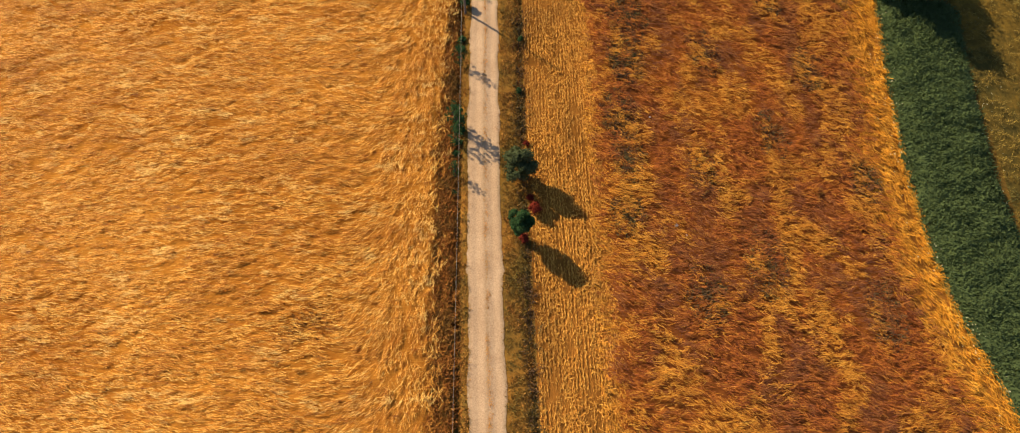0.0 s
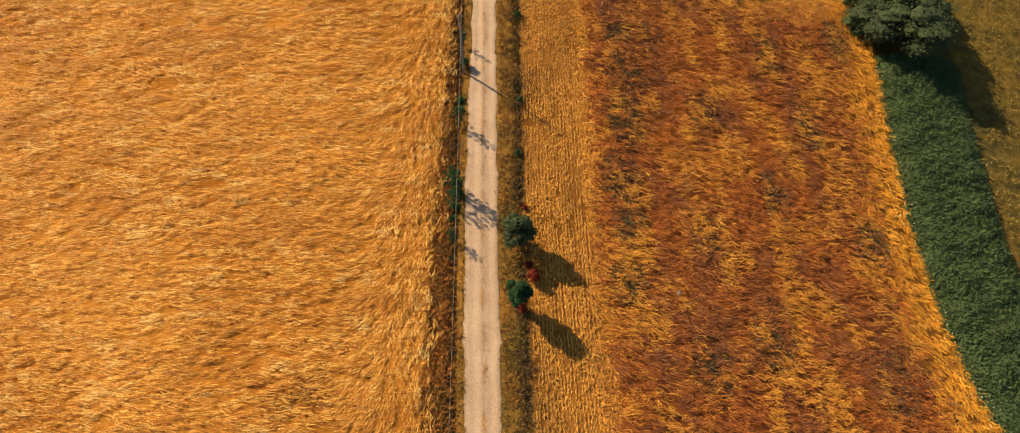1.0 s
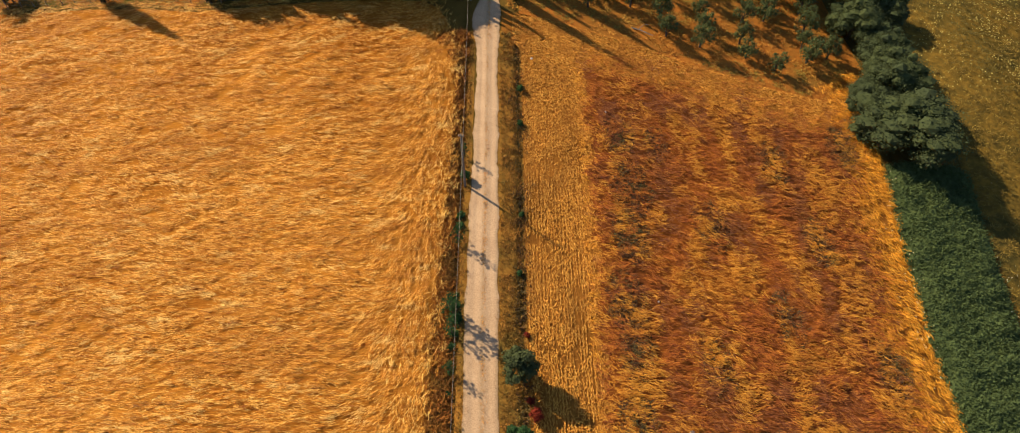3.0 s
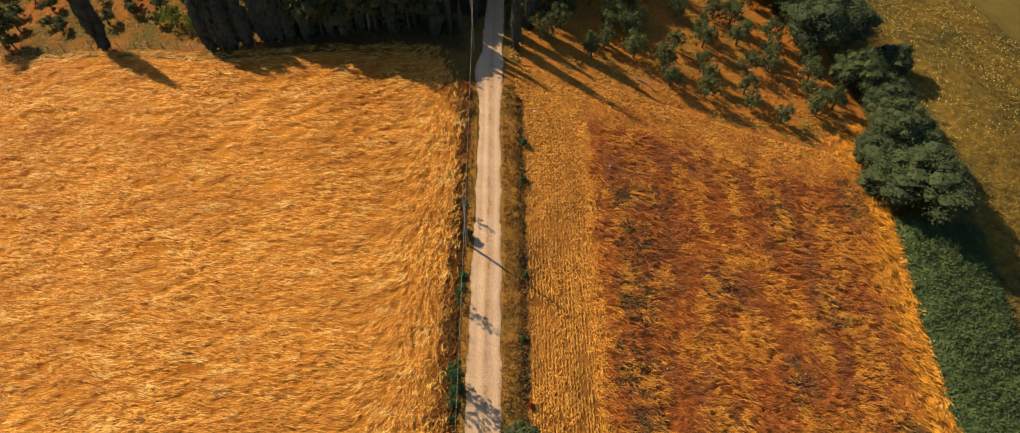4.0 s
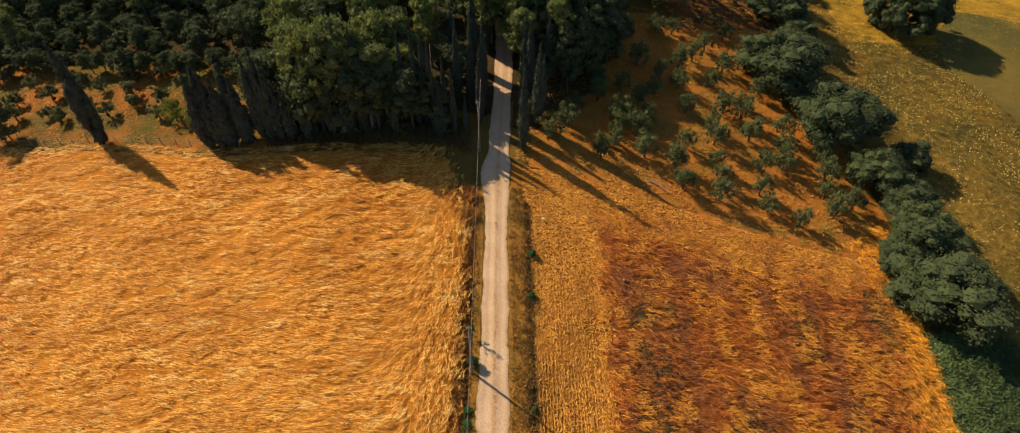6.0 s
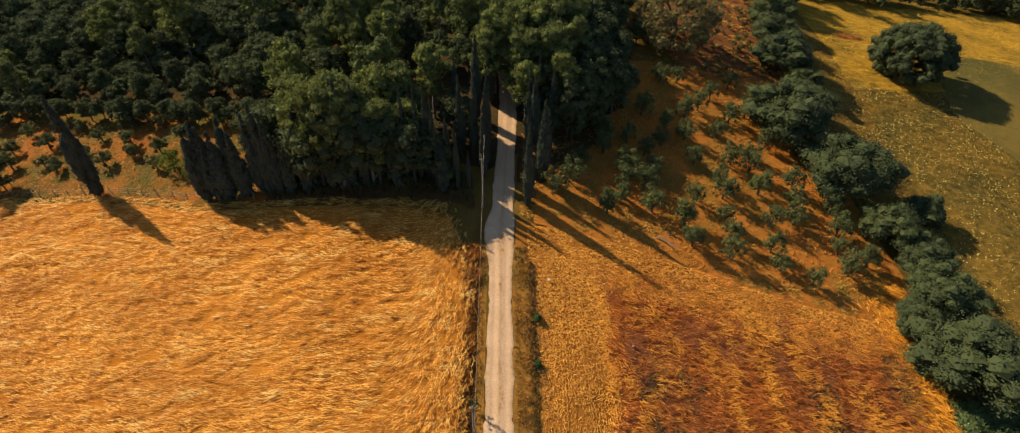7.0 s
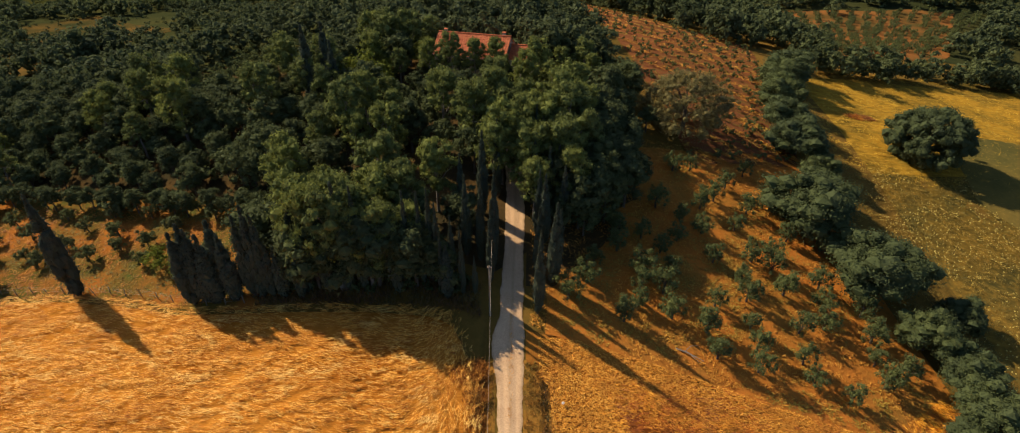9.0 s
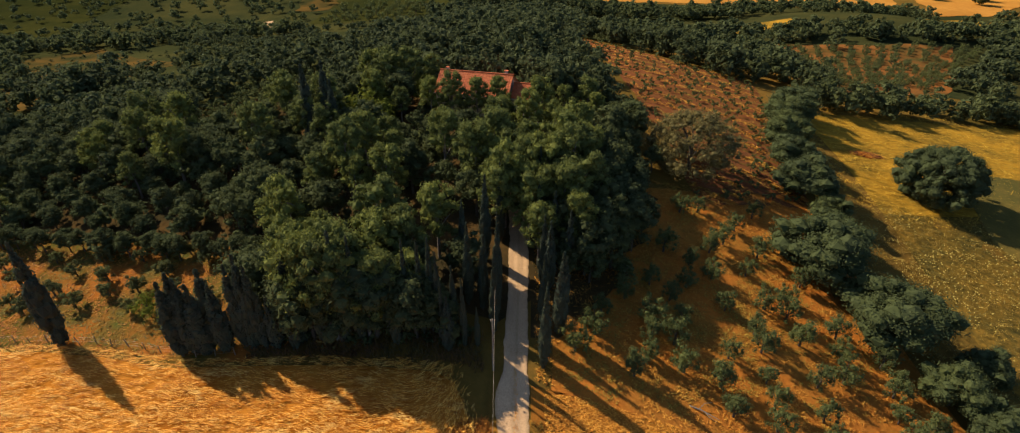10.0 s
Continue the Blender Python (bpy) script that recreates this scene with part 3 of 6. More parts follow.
lift = (0.22 + 0.10 * np.clip((y - 40) / 40, 0, 1) - 0.12 * turned) * np.clip((ridge - 0.36) / 0.34, 0, 1) + 0.16 * rng.uniform(0, 1, len(x)) ** 2.2
x, y, ang, lift = tufts(x, y, ang, lift, 3, 0.07, rng)
wv, wf = strands(x, y, ground(x, y) + wheat_height(x, y) + lift, ang, rng.uniform(0.25, 0.8, len(x)), rng.uniform(0.014, 0.045, len(x)), rng.normal(0, 0.12, len(x)), rng, 0.2)
stuff("wheat_stalks", mesh_of("wheat_stalks", wv, wf, WHEAT_STALK), "tangled golden wheat stalks lying flat in swirls", "wheat")


# reddish field on the east side
def red_height(x, y):
    return 0.30 + 0.12 * lumps(x, y, 4.0, 4.0, 15) + 0.05 * lumps(x, y, 1.4, 1.4, 16)


u, v = np.meshgrid(np.linspace(0, 1, 110), np.linspace(0, 1, 220), indexing="ij")
ey_top = line_y(GROVE_EDGE, 8 + u * 34) - 7.2 + 2.4 * u + 1.6 * lumps(u * 34, u * 0, 6, 6, 94)
ey = -45 + v * (ey_top + 45)
ex0 = 8.5 + 0.9 * lumps(np.zeros_like(ey), ey, 7, 7, 17) + 0.8 * lumps(np.zeros_like(ey), ey, 2.2, 2.2, 19)
ex1 = line_y(STRIP_EDGE, ey) - 4.0 + 0.8 * lumps(np.zeros_like(ey), ey, 9, 9, 18)
ex = ex0 + u * (ex1 - ex0)
edge = np.clip(np.minimum(u, 1 - u) * 33 / 0.8, 0, 1) * np.clip((1 - v) * 110 / 1.5, 0, 1)
setting("field_east", sheet("field_east", ex, ey, 0.06 + (red_height(ex, ey) - 0.10) * edge, RED_CROP), "rust-red and brown field of overgrown flattened crop", "field")

rng = np.random.RandomState(12)
n = 135000
x, y = rng.uniform(7.6, 48, n), rng.uniform(-12, 72, n)
keep = (x < line_y(STRIP_EDGE, y) - 3.6 + rng.normal(0, 0.8, n)) & (y < line_y(GROVE_EDGE, x) - 5.6 + 2.2 * (x - 8) / 34 + 2.0 * lumps(x, y, 5, 5, 94) + rng.normal(0, 2.2, n)) & (x > 8.7 + 0.9 * lumps(np.zeros_like(y), y, 7, 7, 17) + 0.8 * lumps(np.zeros_like(y), y, 2.2, 2.2, 19) + rng.normal(0, 1.2, n))
ridge = grain(x + 0.3 * y, y, 0.62, 0.28, 73, 3)
keep &= ridge + rng.normal(0, 0.05, n) > 0.40
x, y, ridge = x[keep], y[keep], ridge[keep]
ang = -0.25 + 0.55 * lumps(x, y, 5, 5, 21) + rng.normal(0, 0.36, len(x))
lift = 0.26 * np.clip((ridge - 0.38) / 0.34, 0, 1) + 0.15 * rng.uniform(0, 1, len(x)) ** 2.0
gold = grain(x, y, 1.9, 3.4, 74, 3) + 0.10 * lumps(x, y, 11, 14, 75) + rng.normal(0, 0.09, len(x)) > 0.60
for name, pick, mat, up, label in (("red_stalks", ~gold, RED_STALK, 0.0, "rust-brown stalks leaning over in patches"), ("gold_stalks", gold, GOLD_STALK, 0.05, "golden tufts of straw standing among the rust-red crop")):
    px, py, pa, pl = tufts(x[pick], y[pick], ang[pick], lift[pick] + up, 3, 0.08, rng)
    ev, ef = strands(px, py, ground(px, py) + 0.08 + red_height(px, py) + pl, pa, rng.uniform(0.2, 0.6, len(px)), rng.uniform(0.014, 0.042, len(px)), rng.normal(-0.03, 0.2, len(px)), rng, 0.2)
    stuff(name, mesh_of(name, ev, ef, mat), label, "crop")

# golden straw that strays from the stubble into the red crop
rng = np.random.RandomState(17)
n = 26000
x, y = rng.uniform(7.4, 46, n), rng.uniform(-12, 71, n)
keep = (lumps(x, y, 5.0, 9.0, 26) - np.clip((x - 8.4) / 4.5, 0, 1.05) + rng.normal(0, 0.22, n) > -0.42) & (x < line_y(STRIP_EDGE, y) - 3.6) & (y < line_y(GROVE_EDGE, x) - 4)
x, y = x[keep], y[keep]
gv, gf = strands(x, y, ground(x, y) + 0.30 + rng.uniform(0.0, 0.3, len(x)), -0.7 + 0.6 * lumps(x, y, 6, 6, 27) + rng.normal(0, 0.4, len(x)), rng.uniform(0.3, 0.8, len(x)), rng.uniform(0.02, 0.05, len(x)), rng.normal(0, 0.2, len(x)), rng, 0.2)
stuff("stray_straw", mesh_of("stray_straw", gv, gf, BORDER_STALK), "golden straw strewn over the edge of the red crop", "straw")

# golden border of tall dry grass along the shrub strip and under the grove
rng = np.random.RandomState(13)
n = 70000
x, y = rng.uniform(34, 50, n), rng.uniform(-12, 74, n)
e = line_y(STRIP_EDGE, y)
keep = (x > e - 4.2 + 1.3 * lumps(x, y, 5, 5, 22) - np.abs(rng.normal(0, 1.0, n))) & (grain(x, y, 0.5, 0.7, 95, 2) + rng.normal(0, 0.08, n) > 0.40) & (x < e + 0.2) & (y < line_y(GROVE_EDGE, x) + 2)
x, y = x[keep], y[keep]
bv, bf = strands(x, y, ground(x, y) + rng.uniform(0.12, 0.5, len(x)), -1.0 + 0.5 * lumps(x, y, 6, 6, 24) + rng.normal(0, 0.4, len(x)), rng.uniform(0.3, 0.9, len(x)), rng.uniform(0.025, 0.07, len(x)), rng.normal(0, 0.3, len(x)), rng, 0.2)
stuff("border_grass", mesh_of("border_grass", bv, bf, BORDER_STALK), "tall orange-gold dry grass at the field margin", "grass")

# stubble strip beside the track, and the mown headland below the olive grove
u, v = np.meshgrid(np.linspace(0, 1, 60), np.linspace(0, 1, 240), indexing="ij")
sy = -45 + v * (line_y(GROVE_EDGE, np.clip(1.3 + u * 44, -1, 46)) + 45)
sx0 = road_x(np.clip(sy, -60, 90)) + np.interp(sy, (70.5, 73), (4.15, 1.75))
sx = sx0 + u * (line_y(STRIP_EDGE, sy) - sx0)
setting("stubble_strip", sheet("stubble_strip", sx, sy, 0.05, STUBBLE_SOIL), "mown golden stubble in rows along the track", "field")

rng = np.random.RandomState(14)
px, py = [], []
for k in range(25):
    yy = np.arange(-12, 76, 0.055) + rng.uniform(-0.03, 0.03, 1600)
    px.append(road_x(yy) + 4.35 + k * 0.30 + 0.07 * np.sin(yy * 0.5 + 0.3 * k) * np.sin(yy * 0.17 + k) + 0.10 * (grain(np.full_like(yy, k * 0.9), yy, 1.0, 2.2, 92, 2) - 0.5) + rng.normal(0, 0.06 if k < 20 else 0.22, len(yy)))
    py.append(yy)
x, y = np.concatenate(px), np.concatenate(py)
keep = (rng.uniform(0, 1, len(x)) < (0.95 * np.clip((grain(x, y, 0.6, 1.3, 93, 2) - 0.22) / 0.25, 0, 1)) * np.interp(y, (50, 66), (1, 0.25))) & (y < line_y(GROVE_EDGE, x) - 0.3)
x, y = x[keep], y[keep]
tv, tf = strands(x, y, ground(x, y) + rng.uniform(0.07, 0.17, len(x)), 1.57 + rng.normal(0, 0.22, len(x)), rng.uniform(0.12, 0.32, len(x)), rng.uniform(0.03, 0.075, len(x)), rng.normal(0, 0.2, len(x)), rng, 0.15)
n = 120000
x, y = rng.uniform(0, 46, n), rng.uniform(46, 76, n)
ge = line_y(GROVE_EDGE, x)
keep = (y < ge - 0.2) & (y > ge - 9.5 + 3.0 * (x - 8) / 34 - np.abs(rng.normal(0, 1, n)) * np.where(x < 10, 7.0, 4.6) - 2.0 * lumps(x, y, 6, 4, 97)) & (x > road_x(y) + np.interp(y, (70, 73), (4.2, 1.95))) & (x < line_y(STRIP_EDGE, y) - 1)
x, y = x[keep], y[keep]
hv, hf = strands(x, y, ground(x, y) + rng.uniform(0.06, 0.2, len(x)), -0.3 + rng.normal(0, 0.7, len(x)), rng.uniform(0.15, 0.42, len(x)), rng.uniform(0.035, 0.08, len(x)), rng.normal(0, 0.25, len(x)), rng, 0.15)
n = 15000
y = rng.uniform(-12, 66, n)
x = road_x(y) + rng.uniform(4.3, 11.6, n)
keep = lumps(x, y, 2.2, 4.5, 25) + rng.normal(0, 0.3, n) > 0.0
x, y = x[keep], y[keep]
qv, qf = strands(x, y, ground(x, y) + rng.uniform(0.12, 0.24, len(x)), rng.uniform(0, 6.3, len(x)), rng.uniform(0.15, 0.45, len(x)), rng.uniform(0.03, 0.07, len(x)), rng.normal(0, 0.2, len(x)), rng, 0.15)
stuff("headland_straw", mesh_of("headland_straw", hv, hf, HEADLAND), "bright golden straw on the mown headland", "straw")
tv, tf = join([(tv, tf), (qv, qf)])
stuff("stubble", mesh_of("stubble", tv, tf, STUBBLE), "short cut golden straw stubble", "stubble")

# verges of the track
for name, d0, d1 in (("verge_west", -5.2, -1.35), ("verge_east", 1.35, 4.4)):
    vu, vv = np.meshgrid(np.linspace(0, 1, 22), np.arange(-50, 73.2, 0.7), indexing="ij")
    vx_ = road_x(vv) + d0 + vu * (d1 - d0)
    setting(name, sheet(name, vx_, vv, 0.025, VERGE_SOIL, verge), "rough brown earth verge with a shallow ditch", "verge")
rng = np.random.RandomState(15)
for name, d0, d1, n, seed in (("verge_grass_west", -2.3, -1.6, 1300, 31), ("verge_grass_east", 1.62, 4.25, 4300, 32)):
    y = rng.uniform(-14, 73, n)
    off = rng.uniform(d0, d1, n)
    x = road_x(y) + off
    h = 0.15 + 0.18 * rng.uniform(0, 1, n) * (1 + lumps(x, y, 4, 4, seed))
    gv, gf = blades(x, y, verge(x, y), np.clip(h, 0.12, 0.8), 0.05, 0.9, rng, 7, 0.16)
    stuff(name, mesh_of(name, gv, gf, VERGE_GRASS), "rough green and straw-coloured roadside grass", "grass")
n = 4600
y = rng.uniform(-14, 73, n)
off = -2.3 - rng.uniform(0, 1, n) * (WHEAT_GAP(y) - 1.9)
x = road_x(y) + off
gv, gf = blades(x, y, verge(x, y), rng.uniform(0.25, 0.6, len(x)), 0.06, 1.0, rng, 7, 0.18)
stuff("roadside_weeds", mesh_of("roadside_weeds", gv, gf, BROWN_WEED), "dry brown and rust weeds between wheat and ditch", "weeds")
n = 1500
y = rng.uniform(-14, 72, n)
x = road_x(y) + rng.normal(3.7, 0.35, n)
keep = lumps(x, y, 5, 5, 34) + rng.normal(0, 0.35, n) > -0.1
x, y = x[keep], y[keep]
gv, gf = blades(x, y, verge(x, y), rng.uniform(0.25, 0.6, len(x)), 0.06, 1.0, rng, 6, 0.18)
stuff("ditch_weeds", mesh_of("ditch_weeds", gv, gf, DARK_WEED), "dark ragged weeds along the shallow ditch", "weeds")
n = 5200
y = rng.uniform(-5, 79, n)
x = road_x(y) + rng.normal(0.14, 0.11, n) + 0.06 * np.sin(y * 0.7)
keep = lumps(x, y, 3, 3, 33) + rng.normal(0, 0.4, n) > 0.1
x, y = x[keep], y[keep]
gv, gf = blades(x, y, ground(x, y) + 0.08, rng.uniform(0.03, 0.08, len(x)), 0.03, 1.4, rng, 4, 0.06)
stuff("track_grass", mesh_of("track_grass", gv, gf, STUBBLE), "sparse dry grass down the middle of the track", "grass")

# brown weedy corners of the wheat
rng = np.random.RandomState(18)
for cx, cy, r, n in ((-7.2, 71.4, 1.7, 260), (-6.4, 68.6, 1.0, 110), (-16.2, 17.7, 1.9, 90), (-18.4, 17.0, 1.4, 40)):
    a, q = rng.uniform(0, 6.3, n), rng.uniform(0, 1, n) ** 0.7 * r
    x, y = cx + q * np.cos(a) * 1.3, cy + q * np.sin(a) * 0.8
    gv, gf = blades(x, y, ground(x, y) + wheat_height(x, y) - 0.1, rng.uniform(0.25, 0.45, n), 0.06, 1.1, rng, 5, 0.16)
    stuff("weed_patch", mesh_of("weed_patch", gv, gf, BROWN_WEED), "patch of brown weeds in the flattened wheat", "weeds")

# dark weedy patches in the east field
rng = np.random.RandomState(16)
for cx, cy, r, n in ((12.7, 51.0, 2.9, 420), (12.2, 45.5, 2.5, 340), (11.0, 38.5, 2.5, 300), (11.4, 33.5, 2.2, 230), (39.6, 60.5, 2.4, 300), (33.0, 47.0, 2.4, 210), (17.5, 20.5, 2.4, 190), (24.0, 24.0, 2.8, 210), (35.0, 20.0, 2.6, 220), (10.8, 28.0, 2.0, 180), (11.8, 58.0, 2.2, 220), (36.5, 34.0, 2.2, 180), (27.0, 38.0, 2.4, 150), (19.0, 33.0, 2.2, 140), (21.0, 47.5, 2.4, 150), (30.0, 57.0, 2.4, 150), (16.0, 57.5, 2.0, 140)):
    a, q = rng.uniform(0, 6.3, n), rng.uniform(0, 1, n) ** 0.7 * r
    x, y = cx + q * np.cos(a) * 0.8, cy + q * np.sin(a) * 1.3
    gv, gf = blades(x, y, ground(x, y) + 0.3, rng.uniform(0.25, 0.5, n), 0.07, 1.1, rng, 5, 0.16)
    stuff("weed_patch", mesh_of("weed_patch", gv, gf, DARK_WEED), "patch of dark dull weeds among the red crop", "weeds")


# ---- trees and shrubs ----
ICO = bmesh.new()
bmesh.ops.create_icosphere(ICO, subdivisions=1, radius=1.0)
ICO_V = np.array([tuple(q.co) for q in ICO.verts])
ICO_F = np.array([[q.index for q in f.verts] for f in ICO.faces])
ICO.free()


def foliage(centres, radii, per, size, rng, squash=0.8, up=0.3, core=0.46, upright=0.0):
    """Clumps of leaves round dark inner masses: vertices, leaf quads, inner triangles."""
    c, r = np.asarray(centres, float), np.asarray(radii, float)
    n = len(c) * per
    cc, rr = np.repeat(c, per, 0), np.repeat(r, per)
    d = rng.normal(0, 1, (n, 3))
    d[:, 2] += up
    d /= np.linalg.norm(d, axis=1)[:, None]
    p = cc + d * (rr * rng.uniform(0.6, 1.12, n))[:, None] * np.array([1, 1, squash])
    nrm = d * 0.85 + rng.normal(0, 0.42, (n, 3)) + np.array([0, 0, 0.25])
    nrm /= np.linalg.norm(nrm, axis=1)[:, None]
    t = np.cross(nrm, rng.normal(0, 1, (n, 3)))
    t[:, 2] += upright
    t /= np.linalg.norm(t, axis=1)[:, None]
    b = np.cross(nrm, t)
    s = (size * rng.uniform(0.6, 1.45, n))[:, None]
    leaves = np.stack([p - t * s, p - b * s * 0.55 + nrm * s * 0.12, p + t * s, p + b * s * 0.55 + nrm * s * 0.12], 1).reshape(-1, 3)
    lf = np.arange(n)[:, None] * 4 + np.array([[0, 1, 2, 3]])
    m = len(ICO_V)
    inner = (c[:, None, :] + ICO_V[None] * (r * core)[:, None, None] * rng.uniform(0.75, 1.2, (len(c), m, 1)) * np.array([1, 1, squash])).reshape(-1, 3)
    cf = (np.arange(len(c))[:, None, None] * m + ICO_F[None]).reshape(-1, 3) + len(leaves)
    return np.concatenate([leaves, inner]), lf, cf


def on_shell(n, rng, low=-0.35):
    out = []
    while len(out) < n:
        d = rng.normal(0, 1, 3)
        d /= np.linalg.norm(d)
        if d[2] > low:
            out.append(d)
    return np.array(out)


def crown_oak(r, h, clumps, per, size, rng, low=-0.5, start=0.22, uneven=0.26, core=0.5):
    zc, rz = h * (1 + start) / 2, h * (1 - start) / 2
    d = on_shell(clumps, rng, low)
    lump = 1 + uneven * np.sin(3 * np.arctan2(d[:, 1], d[:, 0]) + rng.uniform(0, 6))
    c = np.array([0, 0, zc]) + d * np.array([r, r, rz]) * (0.74 * lump * rng.uniform(0.72, 1.08, clumps))[:, None]
    rad = r * rng.uniform(0.17, 0.40, clumps)
    c = np.concatenate([c, np.array([[0, 0, zc]])])
    rad = np.concatenate([rad, [r * 0.62]])
    return foliage(c, rad, per, size, rng, core=core), c


def crown_broad(r, h, clumps, per, size, rng, foot=0.4, draw=0.12, core=0.7):
    """A wide crown with a narrower foot and a blunt top, drawn out to one side."""
    q = rng.uniform(0.02, 1.0, clumps) ** 1.05
    prof = r * np.minimum(1, foot + (1 - foot) * (q / 0.38) ** 0.8) * (1 - 0.97 * q ** 1.6) ** 0.5 * 1.04
    a = rng.uniform(0, 6.3, clumps)
    k = prof * np.sqrt(rng.uniform(0.25, 1.0, clumps)) * (1 + 0.10 * np.sin(3 * a + 1))
    c = np.stack([k * np.cos(a) * (1 + draw * np.sign(np.cos(a))), k * np.sin(a), 0.7 + (h - 1.4) * q], -1)
    return foliage(c, r * rng.uniform(0.09, 0.19, clumps), per, size, rng, 0.9, 0.3, core), c


def crown_pine(r, h, clumps, per, size, rng):
    z = h * (0.42 + 0.54 * rng.uniform(0, 1, clumps) ** 0.8)
    q = (z / h - 0.42) / 0.56
    prof = r * np.sqrt(np.clip(1 - (q - 0.25) ** 2 / 0.62, 0.03, 1))
    a = rng.uniform(0, 6.3, clumps)
    k = prof * rng.uniform(0.35, 1.0, clumps)
    c = np.stack([k * np.cos(a), k * np.sin(a), z], -1)
    rad = rng.uniform(0.16, 0.36, clumps) * r
    c = np.concatenate([c, np.array([[0, 0, h * 0.62], [0, 0, h * 0.8]])])
    rad = np.concatenate([rad, [r * 0.5, r * 0.45]])
    return foliage(c, rad, per, size, rng, 0.85, 0.5, 0.66, 1.1), c


def crown_cypress(r, h, clumps, per, size, rng):
    q = rng.uniform(0.06, 0.98, clumps)
    prof = r * np.clip(np.sin(np.pi * np.clip(q, 0, 1) ** 0.62), 0.05, 1)
    a = rng.uniform(0, 6.3, clumps)
    c = np.stack([0.45 * prof * np.cos(a), 0.45 * prof * np.sin(a), h * q], -1)
    return foliage(c, np.clip(prof * 0.62, 0.16, 9), per, size, rng, 1.9, 0.3, 0.8, 1.6), c


def crown_olive(r, h, clumps, per, size, rng):
    d = on_shell(clumps, rng, -0.75)
    c = np.array([0, 0, h * 0.50]) + d * np.array([r, r, h * 0.48]) * (0.78 * rng.uniform(0.4, 1.15, clumps))[:, None]
    return foliage(c, r * rng.uniform(0.16, 0.38, clumps), per, size, rng, 1.05, 0.3, 0.4), c


def stem(h, r0, tops, rng, limbs=5, lean=0.05, low=0.35):
    """A tapered trunk with limbs towards some of the leaf clumps."""
    wob = [Vector((rng.normal(0, lean) * h * t, rng.normal(0, lean) * h * t, h * t)) for t in (0, 0.25, 0.5, 0.75, 1.0)]
    wob[0].z = -0.35
    bits = [tube(wob, [r0 * 1.25, r0, r0 * 0.8, r0 * 0.6, r0 * 0.3], 7)]
    for i in rng.permutation(len(tops))[:limbs]:
        s = rng.uniform(low, 0.85)
        a = wob[0].lerp(wob[4], s)
        a.z = max(a.z, 0.2)
        b = Vector(tops[i])
        m = a.lerp(b, 0.5) + Vector((0, 0, 0.1 * (b - a).length))
        bits.append(tube([a, m, b], [r0 * 0.42, r0 * 0.3, r0 * 0.12], 5))
    return join(bits)


def make_tree(name, label, category, crown, leaf_mat, bark, stem_h, stem_r, seed, limbs=5, lean=0.03):
    rng = np.random.RandomState(seed)
    (v, lf, cf), tops = crown(rng)
    ob = thing(name, label, category)
    tv, tf = stem(stem_h, stem_r, tops, rng, limbs, lean)
    part("trunk", mesh_of(name + "_trunk", tv, tf, bark, True), ob)
    part("crown", mesh_of(name + "_crown", v, [lf, cf], leaf_mat), ob)
    ob["fresh"] = 1
    return ob


def plant(ob, x, y, s=1.0, turn=0.0, tilt=0.0, sink=0.0, tall=1.0):
    """Sets a tree on the land; the first planting uses the tree itself, later ones copy it."""
    m = pose(x, y, float(verge(x, y)) - sink, tilt, 0, turn) @ Matrix.Diagonal((s, s, s * tall, 1))
    if ob.get("fresh"):
        del ob["fresh"]
        ob.matrix_basis = m
        return ob
    k = ob.scale
    return copy_thing(ob, m @ Matrix.Diagonal((1 / k[0], 1 / k[1], 1 / k[2], 1)))


OAKS = [make_tree("oak_tree", "dense dark green broadleaf tree in the hedgerow", "tree", lambda g, q=q: crown_oak(5.0, 8.0, 100, 120, 0.12, g, -0.85, 0.0, 0.2, 0.62), LEAF_HEDGE, BARK, 4.2, 0.28, 100 + q, 6) for q in range(3)]
PINES = [make_tree("pine_tree", "tall pine with clumped green crown and bare trunk", "tree", lambda g, q=q: crown_pine(3.3, 13.0, 60, 56, 0.17, g), LEAF_PINE, BARK_PALE, 11.5, 0.22, 110 + q, 7) for q in range(4)]
CYPRESSES = [make_tree("cypress_tree", "slender dark cypress with a pointed top", "tree", lambda g, q=q: crown_cypress(1.25, 13.0, 90, 34, 0.15, g), LEAF_CYPRESS, BARK, 10.5, 0.16, 120 + q, 0, 0.004) for q in range(3)]
OLIVES = [make_tree("olive_tree", "small grey-green olive tree on bare orange soil", "tree", lambda g, q=q: crown_olive(1.6, 3.6, 34, 74, 0.068, g), LEAF_OLIVE, BARK, 1.6, 0.13, 130 + q, 6, 0.06) for q in range(4)]
GROVE_WEST = [make_tree("olive_tree", "leafy olive tree on dry orange grass", "tree", lambda g, q=q: crown_oak(1.75, 3.3, 22, 46, 0.14, g, -0.7, 0.12), LEAF_GROVE, BARK, 1.9, 0.14, 140 + q, 6, 0.06) for q in range(2)]
HOLM = [make_tree("holm_oak", "dark round evergreen tree in the wood", "tree", lambda g, q=q: crown_oak(3.6, 10.0, 52, 46, 0.18, g, -0.6, 0.1, 0.26, 0.6), LEAF_HOLM, BARK, 6.0, 0.22, 150 + q, 5) for q in range(3)]

